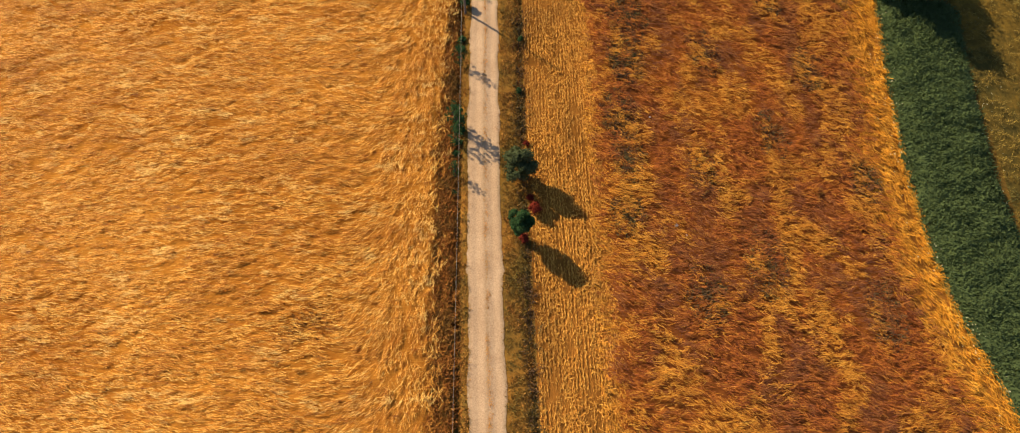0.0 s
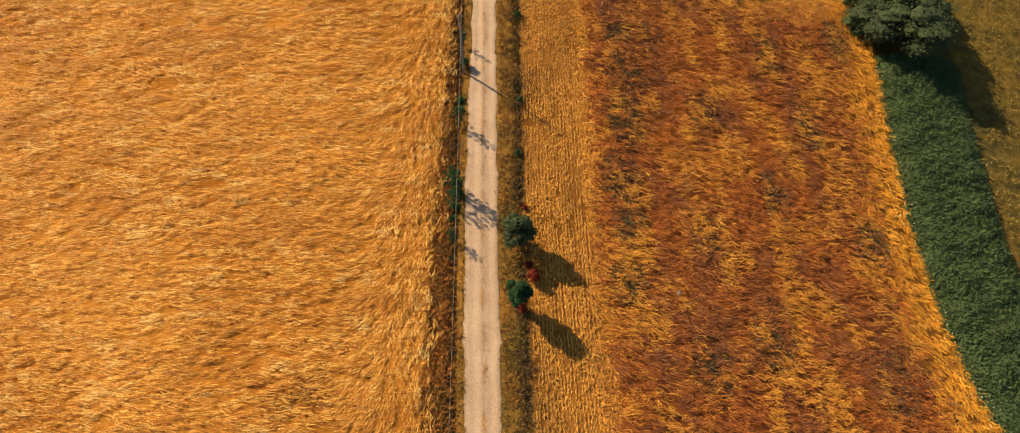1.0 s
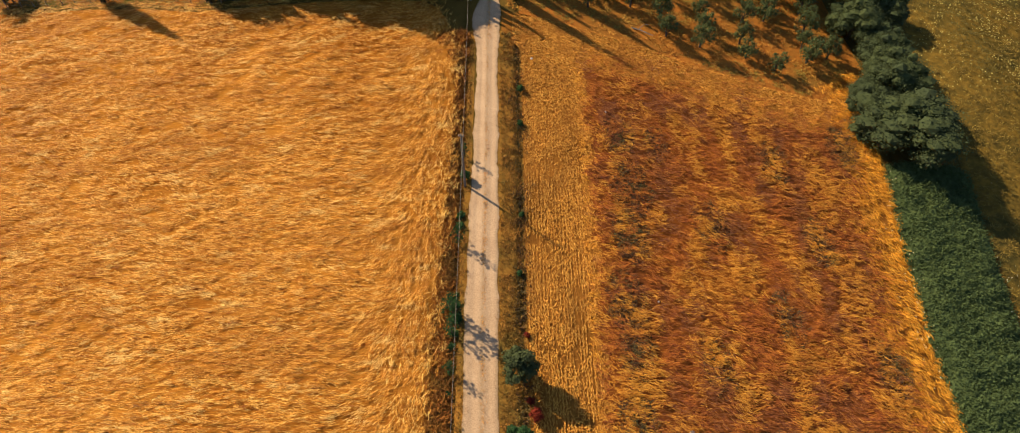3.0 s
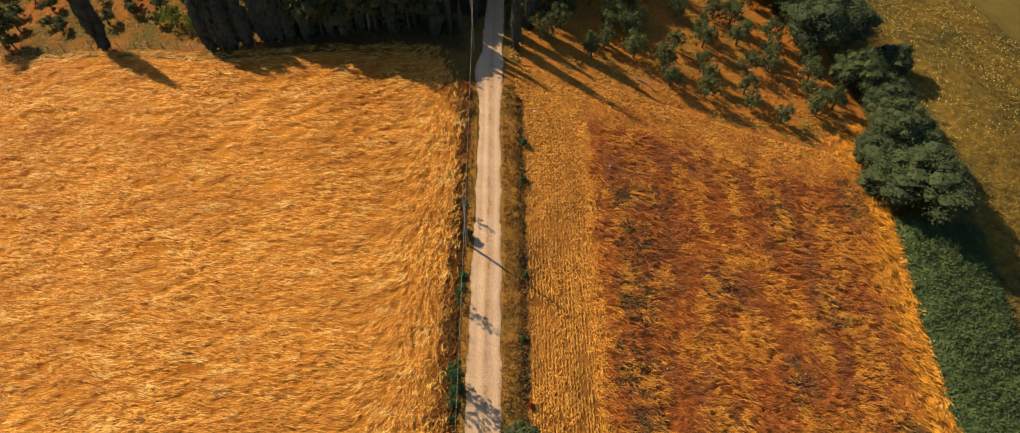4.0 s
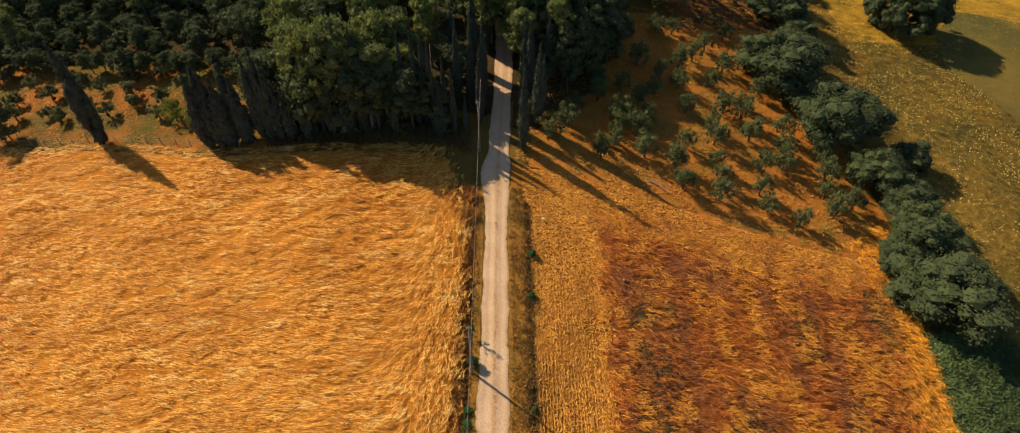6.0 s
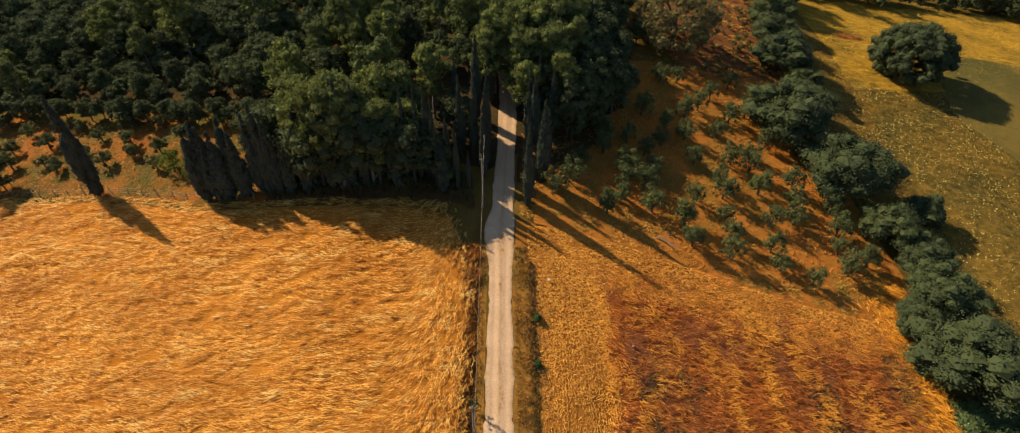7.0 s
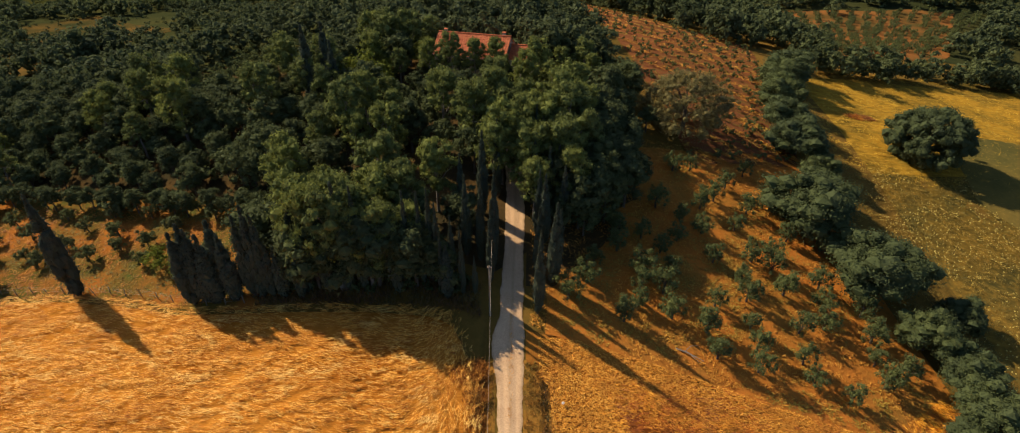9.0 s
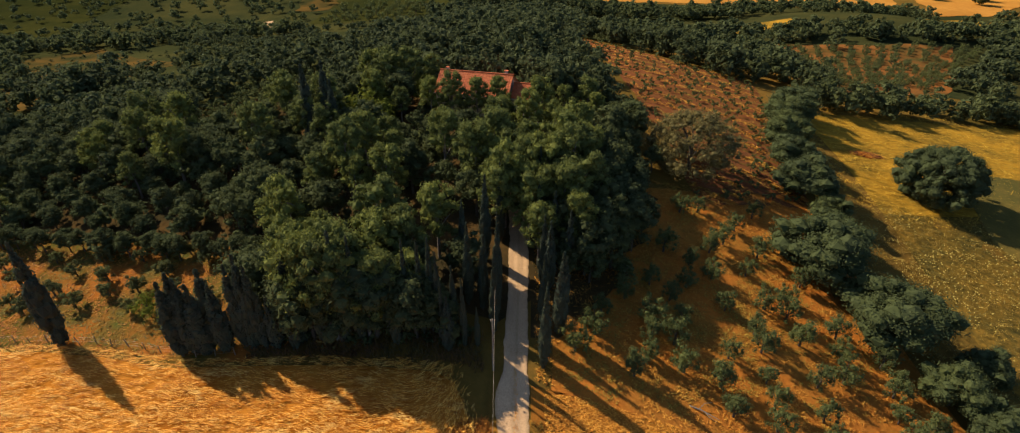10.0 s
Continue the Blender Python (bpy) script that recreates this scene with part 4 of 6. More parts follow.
# hedgerow on the east side
rng = np.random.RandomState(40)
for x, y, r, h in ((47.6, 62.4, 6.6, 6.6), (44.6, 67.6, 3.0, 4.2), (48.6, 70.6, 4.4, 6.2), (49.4, 76.6, 3.6, 5.2), (47.0, 80.8, 3.8, 5.6), (44.2, 89.4, 6.4, 8.4), (39.6, 100.2, 6.7, 8.6), (43.5, 107.5, 4.0, 5.2), (45.0, 119.0, 5.2, 6.8), (45.6, 128.0, 4.5, 6.0), (48.5, 137.0, 4.8, 6.8), (52.5, 147.0, 5.5, 7.6), (57.5, 154.0, 5.5, 7.4), (53.5, 84.5, 3.0, 4.5), (42.0, 94.8, 3.0, 4.0), (46.8, 113.0, 3.2, 4.5)):
    plant(OAKS[rng.randint(3)], x, y, r / 5, rng.uniform(0, 360), tall=h / 8 / (r / 5))
lone = make_tree("field_tree", "broad spreading dark tree alone in the yellow meadow", "tree", lambda g: crown_broad(7.8, 9.6, 300, 90, 0.12, g), LEAF_HEDGE, BARK, 5.0, 0.4, 160, 9)
plant(lone, 70.1, 123.5, 1.04, 0)
walnut = make_tree("brown_tree", "large tree with sparse brownish olive foliage", "tree", lambda g: crown_broad(7.2, 8.6, 300, 80, 0.085, g, 0.5, 0.0, 0.36), LEAF_BROWN, BARK, 5.0, 0.3, 161, 9)
plant(walnut, 25.6, 121.0, 1.2, 10)

# olive grove beside the east field
rng = np.random.RandomState(41)
GROVE_EAST = (9.9, 79.3, 11.8, 81.6, 15.7, 80.5, 13.2, 87.3, 17.0, 87.4, 23.2, 90.4, 21.6, 83.2, 19.6, 79.1, 20.0, 75.8, 26.0, 87.2, 26.0, 84.6, 25.2, 80.5, 25.2, 77.7, 24.4, 74.7, 32.3, 93.6, 31.0, 90.1, 31.4, 86.5, 31.4, 80.8, 30.2, 76.5, 30.6, 74.0, 36.0, 85.0, 34.9, 81.9, 40.9, 84.7, 40.4, 80.8, 39.3, 77.5, 39.2, 74.7)
GROVE_EAST_UP = (42.7, 76.3, 22.9, 95.7, 28.0, 97.2, 31.0, 101.2, 26.4, 102.9, 23.9, 100.8, 29.1, 106.3, 17.1, 99.6, 10.6, 93.3, 21.4, 108.7, 24.3, 109.4, 34.3, 72.5, 35.4, 96.5, 34.0, 103.0, 33.0, 110.0, 14.0, 93.0, 19.0, 93.5, 6.0, 84.5, 7.2, 87.6, 10.4, 90.2, 12.6, 84.4, 16.2, 90.8, 15.4, 84.2, 20.2, 97.6, 28.8, 91.6, 36.8, 88.4, 3.6, 81.8)
for row in (GROVE_EAST, GROVE_EAST_UP):
    for x, y in zip(row[::2], row[1::2]):
        plant(OLIVES[rng.randint(4)], x, y, rng.uniform(0.8, 1.2), rng.uniform(0, 360))
ox, oy = quad_patch(((-1.2, 66), (47.5, 64.0), (44.5, 118), (6, 112)), 90, 90, 0.5, 2)
oy = np.maximum(oy, line_y(GROVE_EDGE, np.clip(ox, -1, 46)) - 0.5 + 0.5 * lumps(ox, oy * 0, 2.5, 2.5, 45))
setting("grove_soil", sheet("grove_soil", ox, oy, 0.07 + 0.03 * lumps(ox, oy, 1.5, 1.5, 43), ORCHARD), "tilled orange soil under olive trees", "ground")

rng = np.random.RandomState(49)
n = 80000
x, y = rng.uniform(-1, 46, n), rng.uniform(68, 116, n)
keep = (grain(x + 0.35 * y, y, 1.4, 0.7, 96, 3) + rng.normal(0, 0.07, n) > 0.49) & (y > line_y(GROVE_EDGE, x) + 0.1) & (x > road_x(y) + 2.2) & (x < np.interp(y, (68, 90, 116), (46, 42, 43)))
x, y = x[keep], y[keep]
lv, lf = strands(x, y, ground(x, y) + rng.uniform(0.06, 0.18, len(x)), rng.uniform(0, 6.3, len(x)), rng.uniform(0.2, 0.55, len(x)), rng.uniform(0.04, 0.11, len(x)), rng.normal(0, 0.3, len(x)), rng, 0.15)
n = 22000
x, y = rng.uniform(-95, -28, n), rng.uniform(83, 110, n)
keep = (y > line_y(FENCE_LINE, x) - 1.0) & (y < line_y(FENCE_LINE, x) + 17)
x, y = x[keep], y[keep]
kv, kf = strands(x, y, ground(x, y) + rng.uniform(0.06, 0.2, len(x)), rng.uniform(0, 6.3, len(x)), rng.uniform(0.2, 0.6, len(x)), rng.uniform(0.05, 0.13, len(x)), rng.normal(0, 0.3, len(x)), rng, 0.15)
stuff("grove_litter", mesh_of("grove_litter", lv, lf, GROVE_LITTER), "dry grass and clods on the soil of the olive grove", "grass")
stuff("grove_grass_blades", mesh_of("grove_grass_blades", kv, kf, GROVE_GREEN), "dry orange grass with green tufts behind the fence", "grass")

# olive grove behind the fence
rng = np.random.RandomState(42)
GROVE_ROWS_WEST = (-86.1, 106.1, -79.7, 102.6, -73.1, 95.0, -69.9, 93.1, -71.3, 102.7, -66.1, 99.5, -63.1, 101.9, -58.2, 94.6, -56.5, 100.7, -53.0, 91.1, -51.4, 97.5, -45.7, 98.7, -40.3, 96.2, -78.6, 95.2, -48.0, 93.5, -77.0, 90.8, -67.0, 95.8, -60.0, 97.5, -54.0, 94.6, -43.0, 92.0, -81.0, 99.0, -74.6, 99.0, -58.0, 103.5, -49.5, 101.0, -62.0, 93.0, -36.5, 93.5, -84.0, 98.0)
for x, y in zip(GROVE_ROWS_WEST[::2], GROVE_ROWS_WEST[1::2]):
    plant(GROVE_WEST[rng.randint(2)], x, y, rng.uniform(0.6, 0.9), rng.uniform(0, 360))
lime = make_tree("young_tree", "young pale green tree beside the wire fence", "tree", lambda g: crown_olive(1.9, 3.8, 30, 50, 0.10, g), LEAF_LIME, BARK, 2.0, 0.10, 162, 8, 0.05)
plant(lime, -49.8, 90.0)
plant(lime, -46.0, 88.4, 0.8, 70)
ox, oy = quad_patch(((-130, 90), (-35, 76), (-36, 101), (-130, 118)), 110, 50, 0.0)
ox = ox + np.linspace(0, 1, 110)[:, None] ** 8 * 2.5 * np.sin(oy * 0.9) * np.sin(oy * 0.37)
oy = np.maximum(oy, line_y(FENCE_LINE, ox) - 0.9)
setting("grove_grass", sheet("grove_grass", ox, oy, 0.06 + 0.03 * lumps(ox, oy, 2, 2, 44), DRY_GRASS), "dry orange grass with green patches under olive trees", "ground")

# cypresses at the wood's edge and by the track
rng = np.random.RandomState(45)
CYPRESSES_FRONT = ((-59.6, 86.8, 1.15, 1.22), (-31.8, 83.2, 0.85, 0.92), (-20.4, 82.9, 0.6, 1.1), (-42.0, 83.2, 1.0, 0.84), (-40.2, 83.4, 1.1, 0.84), (-38.7, 83.1, 1.15, 0.8), (-36.4, 83.2, 1.05, 0.76), (-41.2, 84.0, 1.2, 0.88), (-37.8, 84.2, 1.2, 0.86), (-34.4, 83.7, 0.9, 0.9), (-33.2, 83.3, 0.9, 1.02), (-30.4, 83.0, 0.8, 0.6), (-28.0, 82.6, 0.8, 0.9), (-13.4, 83.4, 0.5, 0.98), (-11.6, 83.2, 0.45, 0.9), (-15.0, 83.6, 0.5, 1.0), (-12.4, 83.7, 0.5, 1.0), (-37.6, 124.0, 1.3, 1.2), (-35.2, 126.0, 1.2, 1.15), (-33.4, 123.0, 1.0, 1.0))
CYPRESSES_EDGE = ((-27.6, 83.4, 0.9, 0.95), (-24.8, 83.0, 0.8, 1.05), (-22.4, 83.2, 0.95, 1.15), (-16.2, 82.2, 0.75, 0.66), (-10.4, 81.2, 0.7, 0.58))
CYPRESSES_WEST = ((-8.6, 81.6, 0.35, 0.75), (-11.0, 81.8, 0.35, 0.7), (-7.2, 81.6, 0.3, 0.45), (-5.5, 83.6, 0.5, 0.8), (-9.8, 83.2, 0.45, 0.75), (-5.3, 86.0, 0.55, 0.85), (-8.6, 87.6, 0.6, 0.9), (-5.3, 88.6, 0.55, 0.9), (-5.2, 98.6, 0.6, 0.9), (-5.2, 101.6, 0.55, 0.9), (-5.3, 107.4, 0.55, 0.85), (-6.9, 86.8, 0.5, 0.95), (-7.0, 95.0, 0.7, 0.95), (-9.6, 93.2, 0.6, 0.8))
CYPRESSES_EAST = ((0.0, 79.2, 0.6, 0.9), (1.9, 83.9, 0.8, 0.88), (0.0, 85.4, 0.5, 0.7), (0.1, 91.6, 0.55, 0.75), (-0.2, 97.0, 0.55, 0.85), (0.0, 102.4, 0.55, 0.9), (-0.3, 107.8, 0.55, 0.85), (1.0, 90.2, 0.7, 0.8), (2.6, 87.6, 0.55, 0.6), (3.4, 93.0, 0.7, 0.75), (1.6, 95.5, 0.7, 0.8))
for x, y, s, tall in CYPRESSES_FRONT + CYPRESSES_EDGE + CYPRESSES_WEST + CYPRESSES_EAST:
    plant(CYPRESSES[rng.randint(3)], x, y, s, rng.uniform(0, 360), rng.uniform(-1.5, 1.5), tall=tall / s)
for x, y, s in ((-78.5, 91.0, 0.8), (-35.4, 88.0, 0.8), (-31.6, 87.6, 1.05), (-29.4, 85.6, 0.7), (-27.0, 86.4, 1.05), (-26.2, 83.6, 0.65), (-22.8, 83.2, 1.1), (-18.8, 83.4, 1.1), (-15.4, 83.8, 0.8), (-11.6, 84.6, 0.55), (-35.5, 90.5, 0.9), (-16.0, 130.0, 0.42), (-12.6, 129.8, 0.46), (-8.6, 129.6, 0.44), (-4.6, 129.4, 0.42), (-19.0, 131.5, 0.5)):
    plant(HOLM[rng.randint(3)], x, y, s, rng.uniform(0, 360))

# pines and evergreens of the wood, nearest part
PINE_SPOTS = (-25.4, 84.4, -21.4, 84.2, -23.6, 88.8, -27.0, 85.2, -23.4, 83.4, -19.6, 83.2, -17.6, 84.0, -15.0, 84.4, -1.2, 109.5, -6.0, 110.5, -6.6, 118.5, -1.5, 120.5, -14.5, 129.0, -10.0, 128.6, -6.2, 128.8, 0.5, 128.0, -18.2, 130.0, -16.5, 90.5, -22.6, 85.4, -19.2, 88.8, -26.4, 88.4, -30.2, 90.0, -13.0, 95.5, -20.0, 95.0, -8.8, 106.8, 6.1, 108.9, 3.2, 100.5, 2.6, 105.0, -33.0, 97.5, -1.5, 98.4, -4.7, 101.2, -1.4, 104.2, -4.5, 108.0)
taken = []
rng = np.random.RandomState(46)
for x, y, s in ((3.4, 99.0, 0.9), (6.0, 102.0, 0.92), (4.5, 106.0, 1.0), (8.2, 106.3, 0.8), (10.6, 110.9, 0.78), (7.0, 111.0, 0.84), (12.4, 115.5, 0.6), (3.0, 111.0, 0.95), (9.6, 116.4, 0.74), (14.6, 119.6, 0.55), (6.0, 117.0, 0.85), (16.0, 125.0, 0.76), (12.0, 122.0, 0.76), (4.6, 95.6, 0.8), (1.0, 104.0, 0.95), (9.0, 99.5, 0.82), (11.6, 101.6, 0.7), (7.4, 96.0, 0.74), (13.6, 106.6, 0.58), (15.0, 113.0, 0.46), (-5.4, 99.4, 0.85), (-5.4, 104.6, 0.85), (-0.3, 94.2, 0.74), (-0.4, 99.8, 0.85), (-0.5, 105.2, 0.9)):
    plant(PINES[rng.randint(4)] if x < 7.2 else HOLM[rng.randint(3)], x, y, s if x < 7.2 else s * 1.2, rng.uniform(0, 360))
    taken.append((x, y))
HOLM_FRONT = ((-27.2, 84.4, 0.9), (-24.4, 84.8, 1.0), (-20.8, 85.0, 1.05), (-17.2, 85.2, 1.0), (-14.4, 85.4, 0.8), (-15.2, 88.6, 0.9), (-22.0, 90.0, 0.95), (-26.5, 84.2, 1.2), (-22.6, 84.2, 1.28), (-19.8, 83.8, 1.2), (-16.6, 83.6, 1.05), (-14.2, 83.0, 0.95), (-11.4, 82.4, 0.75))
HOLM_EAST = ((6.2, 92.2, 0.6), (9.2, 95.2, 0.8), (12.4, 98.8, 0.84), (14.6, 103.0, 0.6), (7.6, 97.4, 0.95), (10.8, 103.4, 0.84), (14.0, 109.4, 0.72), (18.8, 118.4, 0.5))
HOLM_DRIVE = ((2.6, 92.4, 0.62), (4.2, 103.2, 0.9), (8.2, 103.6, 0.85), (6.4, 99.0, 0.8), (10.2, 106.0, 0.9), (12.0, 111.8, 0.7), (5.6, 113.6, 0.9), (15.4, 115.2, 0.5), (1.6, 108.0, 0.9), (1.4, 97.6, 0.8), (9.2, 113.0, 0.9), (13.4, 118.4, 0.75), (2.4, 115.4, 0.8), (-9.4, 91.2, 0.75), (-8.6, 103.4, 0.8), (2.4, 95.6, 0.9), (5.6, 93.4, 0.85))
for x, y, s in HOLM_FRONT + HOLM_DRIVE + HOLM_EAST:
    plant(HOLM[rng.randint(3)], x, y, s, rng.uniform(0, 360))
    taken.append((x, y))
for x, y in zip(PINE_SPOTS[::2], PINE_SPOTS[1::2]):
    plant(PINES[rng.randint(4)], x, y, rng.uniform(0.62, 0.74) if y > 124 else rng.uniform(0.72, 0.85) if y > 116 else float(np.interp(x, (-22, -19.5, -9), (1.08, 0.9, 0.64))) if y < 86 else rng.uniform(0.8, 0.98), rng.uniform(0, 360))
    taken.append((x, y))


def within(poly, x, y):
    hit = False
    for (ax, ay), (bx, by) in zip(poly, poly[1:] + poly[:1]):
        if (ay > y) != (by > y) and x < ax + (bx - ax) * (y - ay) / (by - ay):
            hit = not hit
    return hit


OLIVE_SLOPE = ((-63, 131), (-46, 128), (-39, 150), (-47, 174), (-63, 171), (-75, 156))


GLADES = ((-2.7, 94.6), (-7.8, 96.5), (-12.2, 93.8), (-17.7, 92.8))


def in_glade(x, y):
    """Lanes kept free of trees, open towards the evening sun."""
    for gx, gy in GLADES:
        along, across = -0.824 * (x - gx) + 0.566 * (y - gy), 0.566 * (x - gx) + 0.824 * (y - gy)
        if -1 < along < 15 and abs(across) < 3.6:
            return True
    return False


def in_wood(x, y):
    right = np.interp(y, (86, 102, 106, 116, 128, 150, 190, 235, 330), (-7, -2, 7, 12, 17.5, 15, 12, 14, 30))
    left_front = np.interp(x, (-140, -80, -67, -49, -36, -30, -8, 20), (113, 105.5, 103.4, 99.2, 95.8, 93, 88, 104))
    on_drive = abs(x - road_x(y)) < (2.6 if y < 99 else 1.9) and y < 124
    at_house = -19 < x < 2 and 130 < y < 142.5
    clearing = (-11 < x < -1 and 92.5 < y < 97) or (-8 < x < -1 and 111 < y < 117)
    return x < right and y > left_front and not within(OLIVE_SLOPE, x, y) and not on_drive and not in_glade(x, y) and not at_house and not clearing


for x in np.arange(-112, -35, 3.1):
    y = float(np.interp(x, (-140, -80, -67, -49, -36), (113, 105.9, 103.8, 99.6, 96.2))) + rng.uniform(0, 1.2)
    plant(HOLM[rng.randint(3)], x + rng.normal(0, 0.5), y, rng.uniform(0.38, 0.54), rng.uniform(0, 360))
    taken.append((x, y))
LIMES = ((-31.5, 130.0, 2.0), (-29.0, 132.0, 2.2), (-27.4, 129.6, 1.7), (-19.8, 138.5, 1.7))
taken += [(x, y - 2.5) for x, y, s in LIMES]
tries = 0
while len(taken) < 300 and tries < 120000:
    tries += 1
    x, y = rng.uniform(-118, 20), rng.uniform(88, 142)
    if in_wood(x, y) and all((x - a) ** 2 + (y - b) ** 2 > (16 if x > -30 else 13.5) for a, b in taken):
        taken.append((x, y))
        k = rng.uniform()
        kind = PINES[rng.randint(4)] if k < (0.6 if x > -32 else 0.16) else HOLM[rng.randint(3)]
        low = -24 < x < 4 and 112 < y < 136 or x > 3 or x < -44 and y < 116 - 0.1 * (x + 44)
        plant(kind, x, y, rng.uniform(0.42, 0.66) if low else rng.uniform(0.68, 0.98), rng.uniform(0, 360))
for x, y, s in LIMES:
    plant(lime, x, y, s, rng.uniform(0, 360))


VALLEY_CLEARING = ((-224, 276), (-200, 297), (-158, 284), (-122, 226), (-126, 196), (-156, 204))
CLEARINGS = ((-118, 332, -56, 432), (-205, 162, -134, 200), (94, 296, 132, 324), (50, 308, 90, 338))


def scatter_crowns(spots, variants, rng, lo=0.75, hi=1.25, avoid=True):
    """Many crowns in one mesh, for distant woods."""
    vs, qs, ts, n = [], [], [], 0
    for x, y in spots:
        if avoid and (any(a < x < c and b < y < d for a, b, c, d in CLEARINGS) or within(VALLEY_CLEARING, x, y)):
            continue
        v, lf, cf = variants[rng.randint(len(variants))]
        a, s = rng.uniform(0, 6.3), rng.uniform(lo, hi)
        rot = np.array([[math.cos(a), -math.sin(a), 0], [math.sin(a), math.cos(a), 0], [0, 0, rng.uniform(0.85, 1.15)]])
        vs.append(v @ rot.T * s + np.array([x, y, float(ground(x, y)) - 0.3]))
        qs.append(lf + n)
        ts.append(cf + n)
        n += len(v)
    return np.concatenate(vs), [np.concatenate(qs), np.concatenate(ts)]


rng = np.random.RandomState(47)
FAR_OAK = [crown_oak(3.4, 7.5, 15, 18, 0.46, rng, -0.8, 0.0)[0] for _ in range(6)]
DISTANT_OAK = [crown_oak(3.4, 7.0, 9, 13, 0.62, rng, -0.8, 0.0)[0] for _ in range(6)]
spots, tries = [], 0
while len(spots) < 640 and tries < 120000:
    tries += 1
    x, y = rng.uniform(-135, 32), rng.uniform(140, 335)
    if in_wood(x, y) and x > np.interp(y, (140, 166, 190, 215, 335), (-120, -90, -55, -45, -30)) and all((x - a) ** 2 + (y - b) ** 2 > 17 for a, b in spots):
        spots.append((x, y))
near, far = [q for q in spots if q[1] < 205], [q for q in spots if q[1] >= 205]
(nv, (nq, nt)), (fv, (fq, ft)) = scatter_crowns(near, FAR_OAK, rng), scatter_crowns(far, DISTANT_OAK, rng)
fv, ff = np.concatenate([nv, fv]), [np.concatenate([nq, fq + len(nv)]), np.concatenate([nt, ft + len(nv)])]
stuff("far_wood", mesh_of("far_wood", fv, ff, LEAF_OAK), "dense green wood over the back of the hill", "wood")
# low growth under the trees
spots = []
rng = np.random.RandomState(48)
while len(spots) < 210:
    x, y = rng.uniform(-125, 18), rng.uniform(86, 185)
    if in_wood(x, y) and not (-20 < x < 3 and y > 129) and abs(x - road_x(y)) > 3.6:
        spots.append((x, y))
for x in np.arange(-33.5, -7.5, 0.75):
    spots.append((x + rng.normal(0, 0.3), float(line_y(FENCE_LINE, x)) + rng.uniform(1.6, 4.2)))
FAR_LOW = [crown_oak(3.0, 4.0, 9, 16, 0.36, rng, -0.5, 0.0)[0] for _ in range(4)]
front = spots[210:]
(nv, (nq, nt)), (fv, (fq, ft)) = scatter_crowns(spots[:210], FAR_LOW, rng, 0.6, 1.1), scatter_crowns(front, FAR_LOW, rng, 0.22, 0.5)
fv, ff = np.concatenate([nv, fv]), [np.concatenate([nq, fq + len(nv)]), np.concatenate([nt, ft + len(nv)])]
stuff("undergrowth", mesh_of("undergrowth", fv, ff, LEAF_OAK), "dark leafy undergrowth beneath the wood's trees", "undergrowth")
wx2, wy2 = quad_patch(((-140, 108), (8, 84), (14, 200), (-130, 300)), 70, 80, 1.0, 5)
wx2 = np.minimum(wx2, np.interp(wy2, (84, 105, 128, 200), (-6.2, 17, 20, 16)))
wy2 = np.maximum(wy2, np.interp(wx2, (-140, -80, -46, -34, -25, -8, 20), (110, 103, 97.5, 84.5, 83.2, 80.8, 100)))
setting("wood_floor", sheet("wood_floor", wx2, wy2, 0.03, WOOD_FLOOR), "dark leaf litter under the trees", "ground")

# litter-dark sheet east of the drive: paints the trees' shade over orange soil
ex2, ey2 = np.meshgrid(np.linspace(0, 1, 40), np.linspace(83, 128, 140), indexing="ij")
rag = np.linspace(0, 1, 40)[:, None] ** 3
ex2 = road_x(ey2) + 1.7 + ex2 * np.interp(ey2, (83, 88, 95, 105, 115, 128), (2.0, 6.5, 12.5, 18.0, 20.0, 19)) + rag * (2.4 * lumps(ey2 * 0, ey2, 6, 6, 59) + 1.6 * (grain(ey2 * 0, ey2, 1.0, 1.1, 97, 2) - 0.5))
setting("shaded_floor_east", sheet("shaded_floor_east", ex2, ey2, 0.125 + 0.02 * lumps(ex2, ey2, 2, 2, 60), WOOD_FLOOR), "dark leaf litter and painted tree shade beside the drive", "ground")

rng = np.random.RandomState(61)
n = 1400
x = rng.uniform(-34, -6.5, n)
y = line_y(FENCE_LINE, x) + rng.uniform(-0.6, 4.5, n)
gv, gf = blades(x, y, ground(x, y), rng.uniform(0.3, 0.7, n), 0.06, 0.9, rng, 6, 0.18)
stuff("wood_edge_grass", mesh_of("wood_edge_grass", gv, gf, DARK_WEED), "rank dark grass at the foot of the wood", "grass")


# ---- shrub strip and meadow beyond the east field ----
rng = np.random.RandomState(50)
u, v = np.meshgrid(np.linspace(0, 1, 40), np.linspace(0, 1, 150), indexing="ij")
sy = -45 + v * 104
sx0 = line_y(STRIP_EDGE, sy) + 0.2 * np.sin(sy * 1.3)
sx = sx0 + u * (10.6 + 0.6 * np.sin(sy * 0.3))
dome = np.clip(np.minimum(u, 1 - u) * 11 / 2.2, 0, 1) ** 0.6


def strip_height(x, y, d):
    return d * (1.25 + 0.35 * lumps(x, y, 3.0, 3.0, 51) + 0.25 * lumps(x, y, 1.1, 1.1, 52))


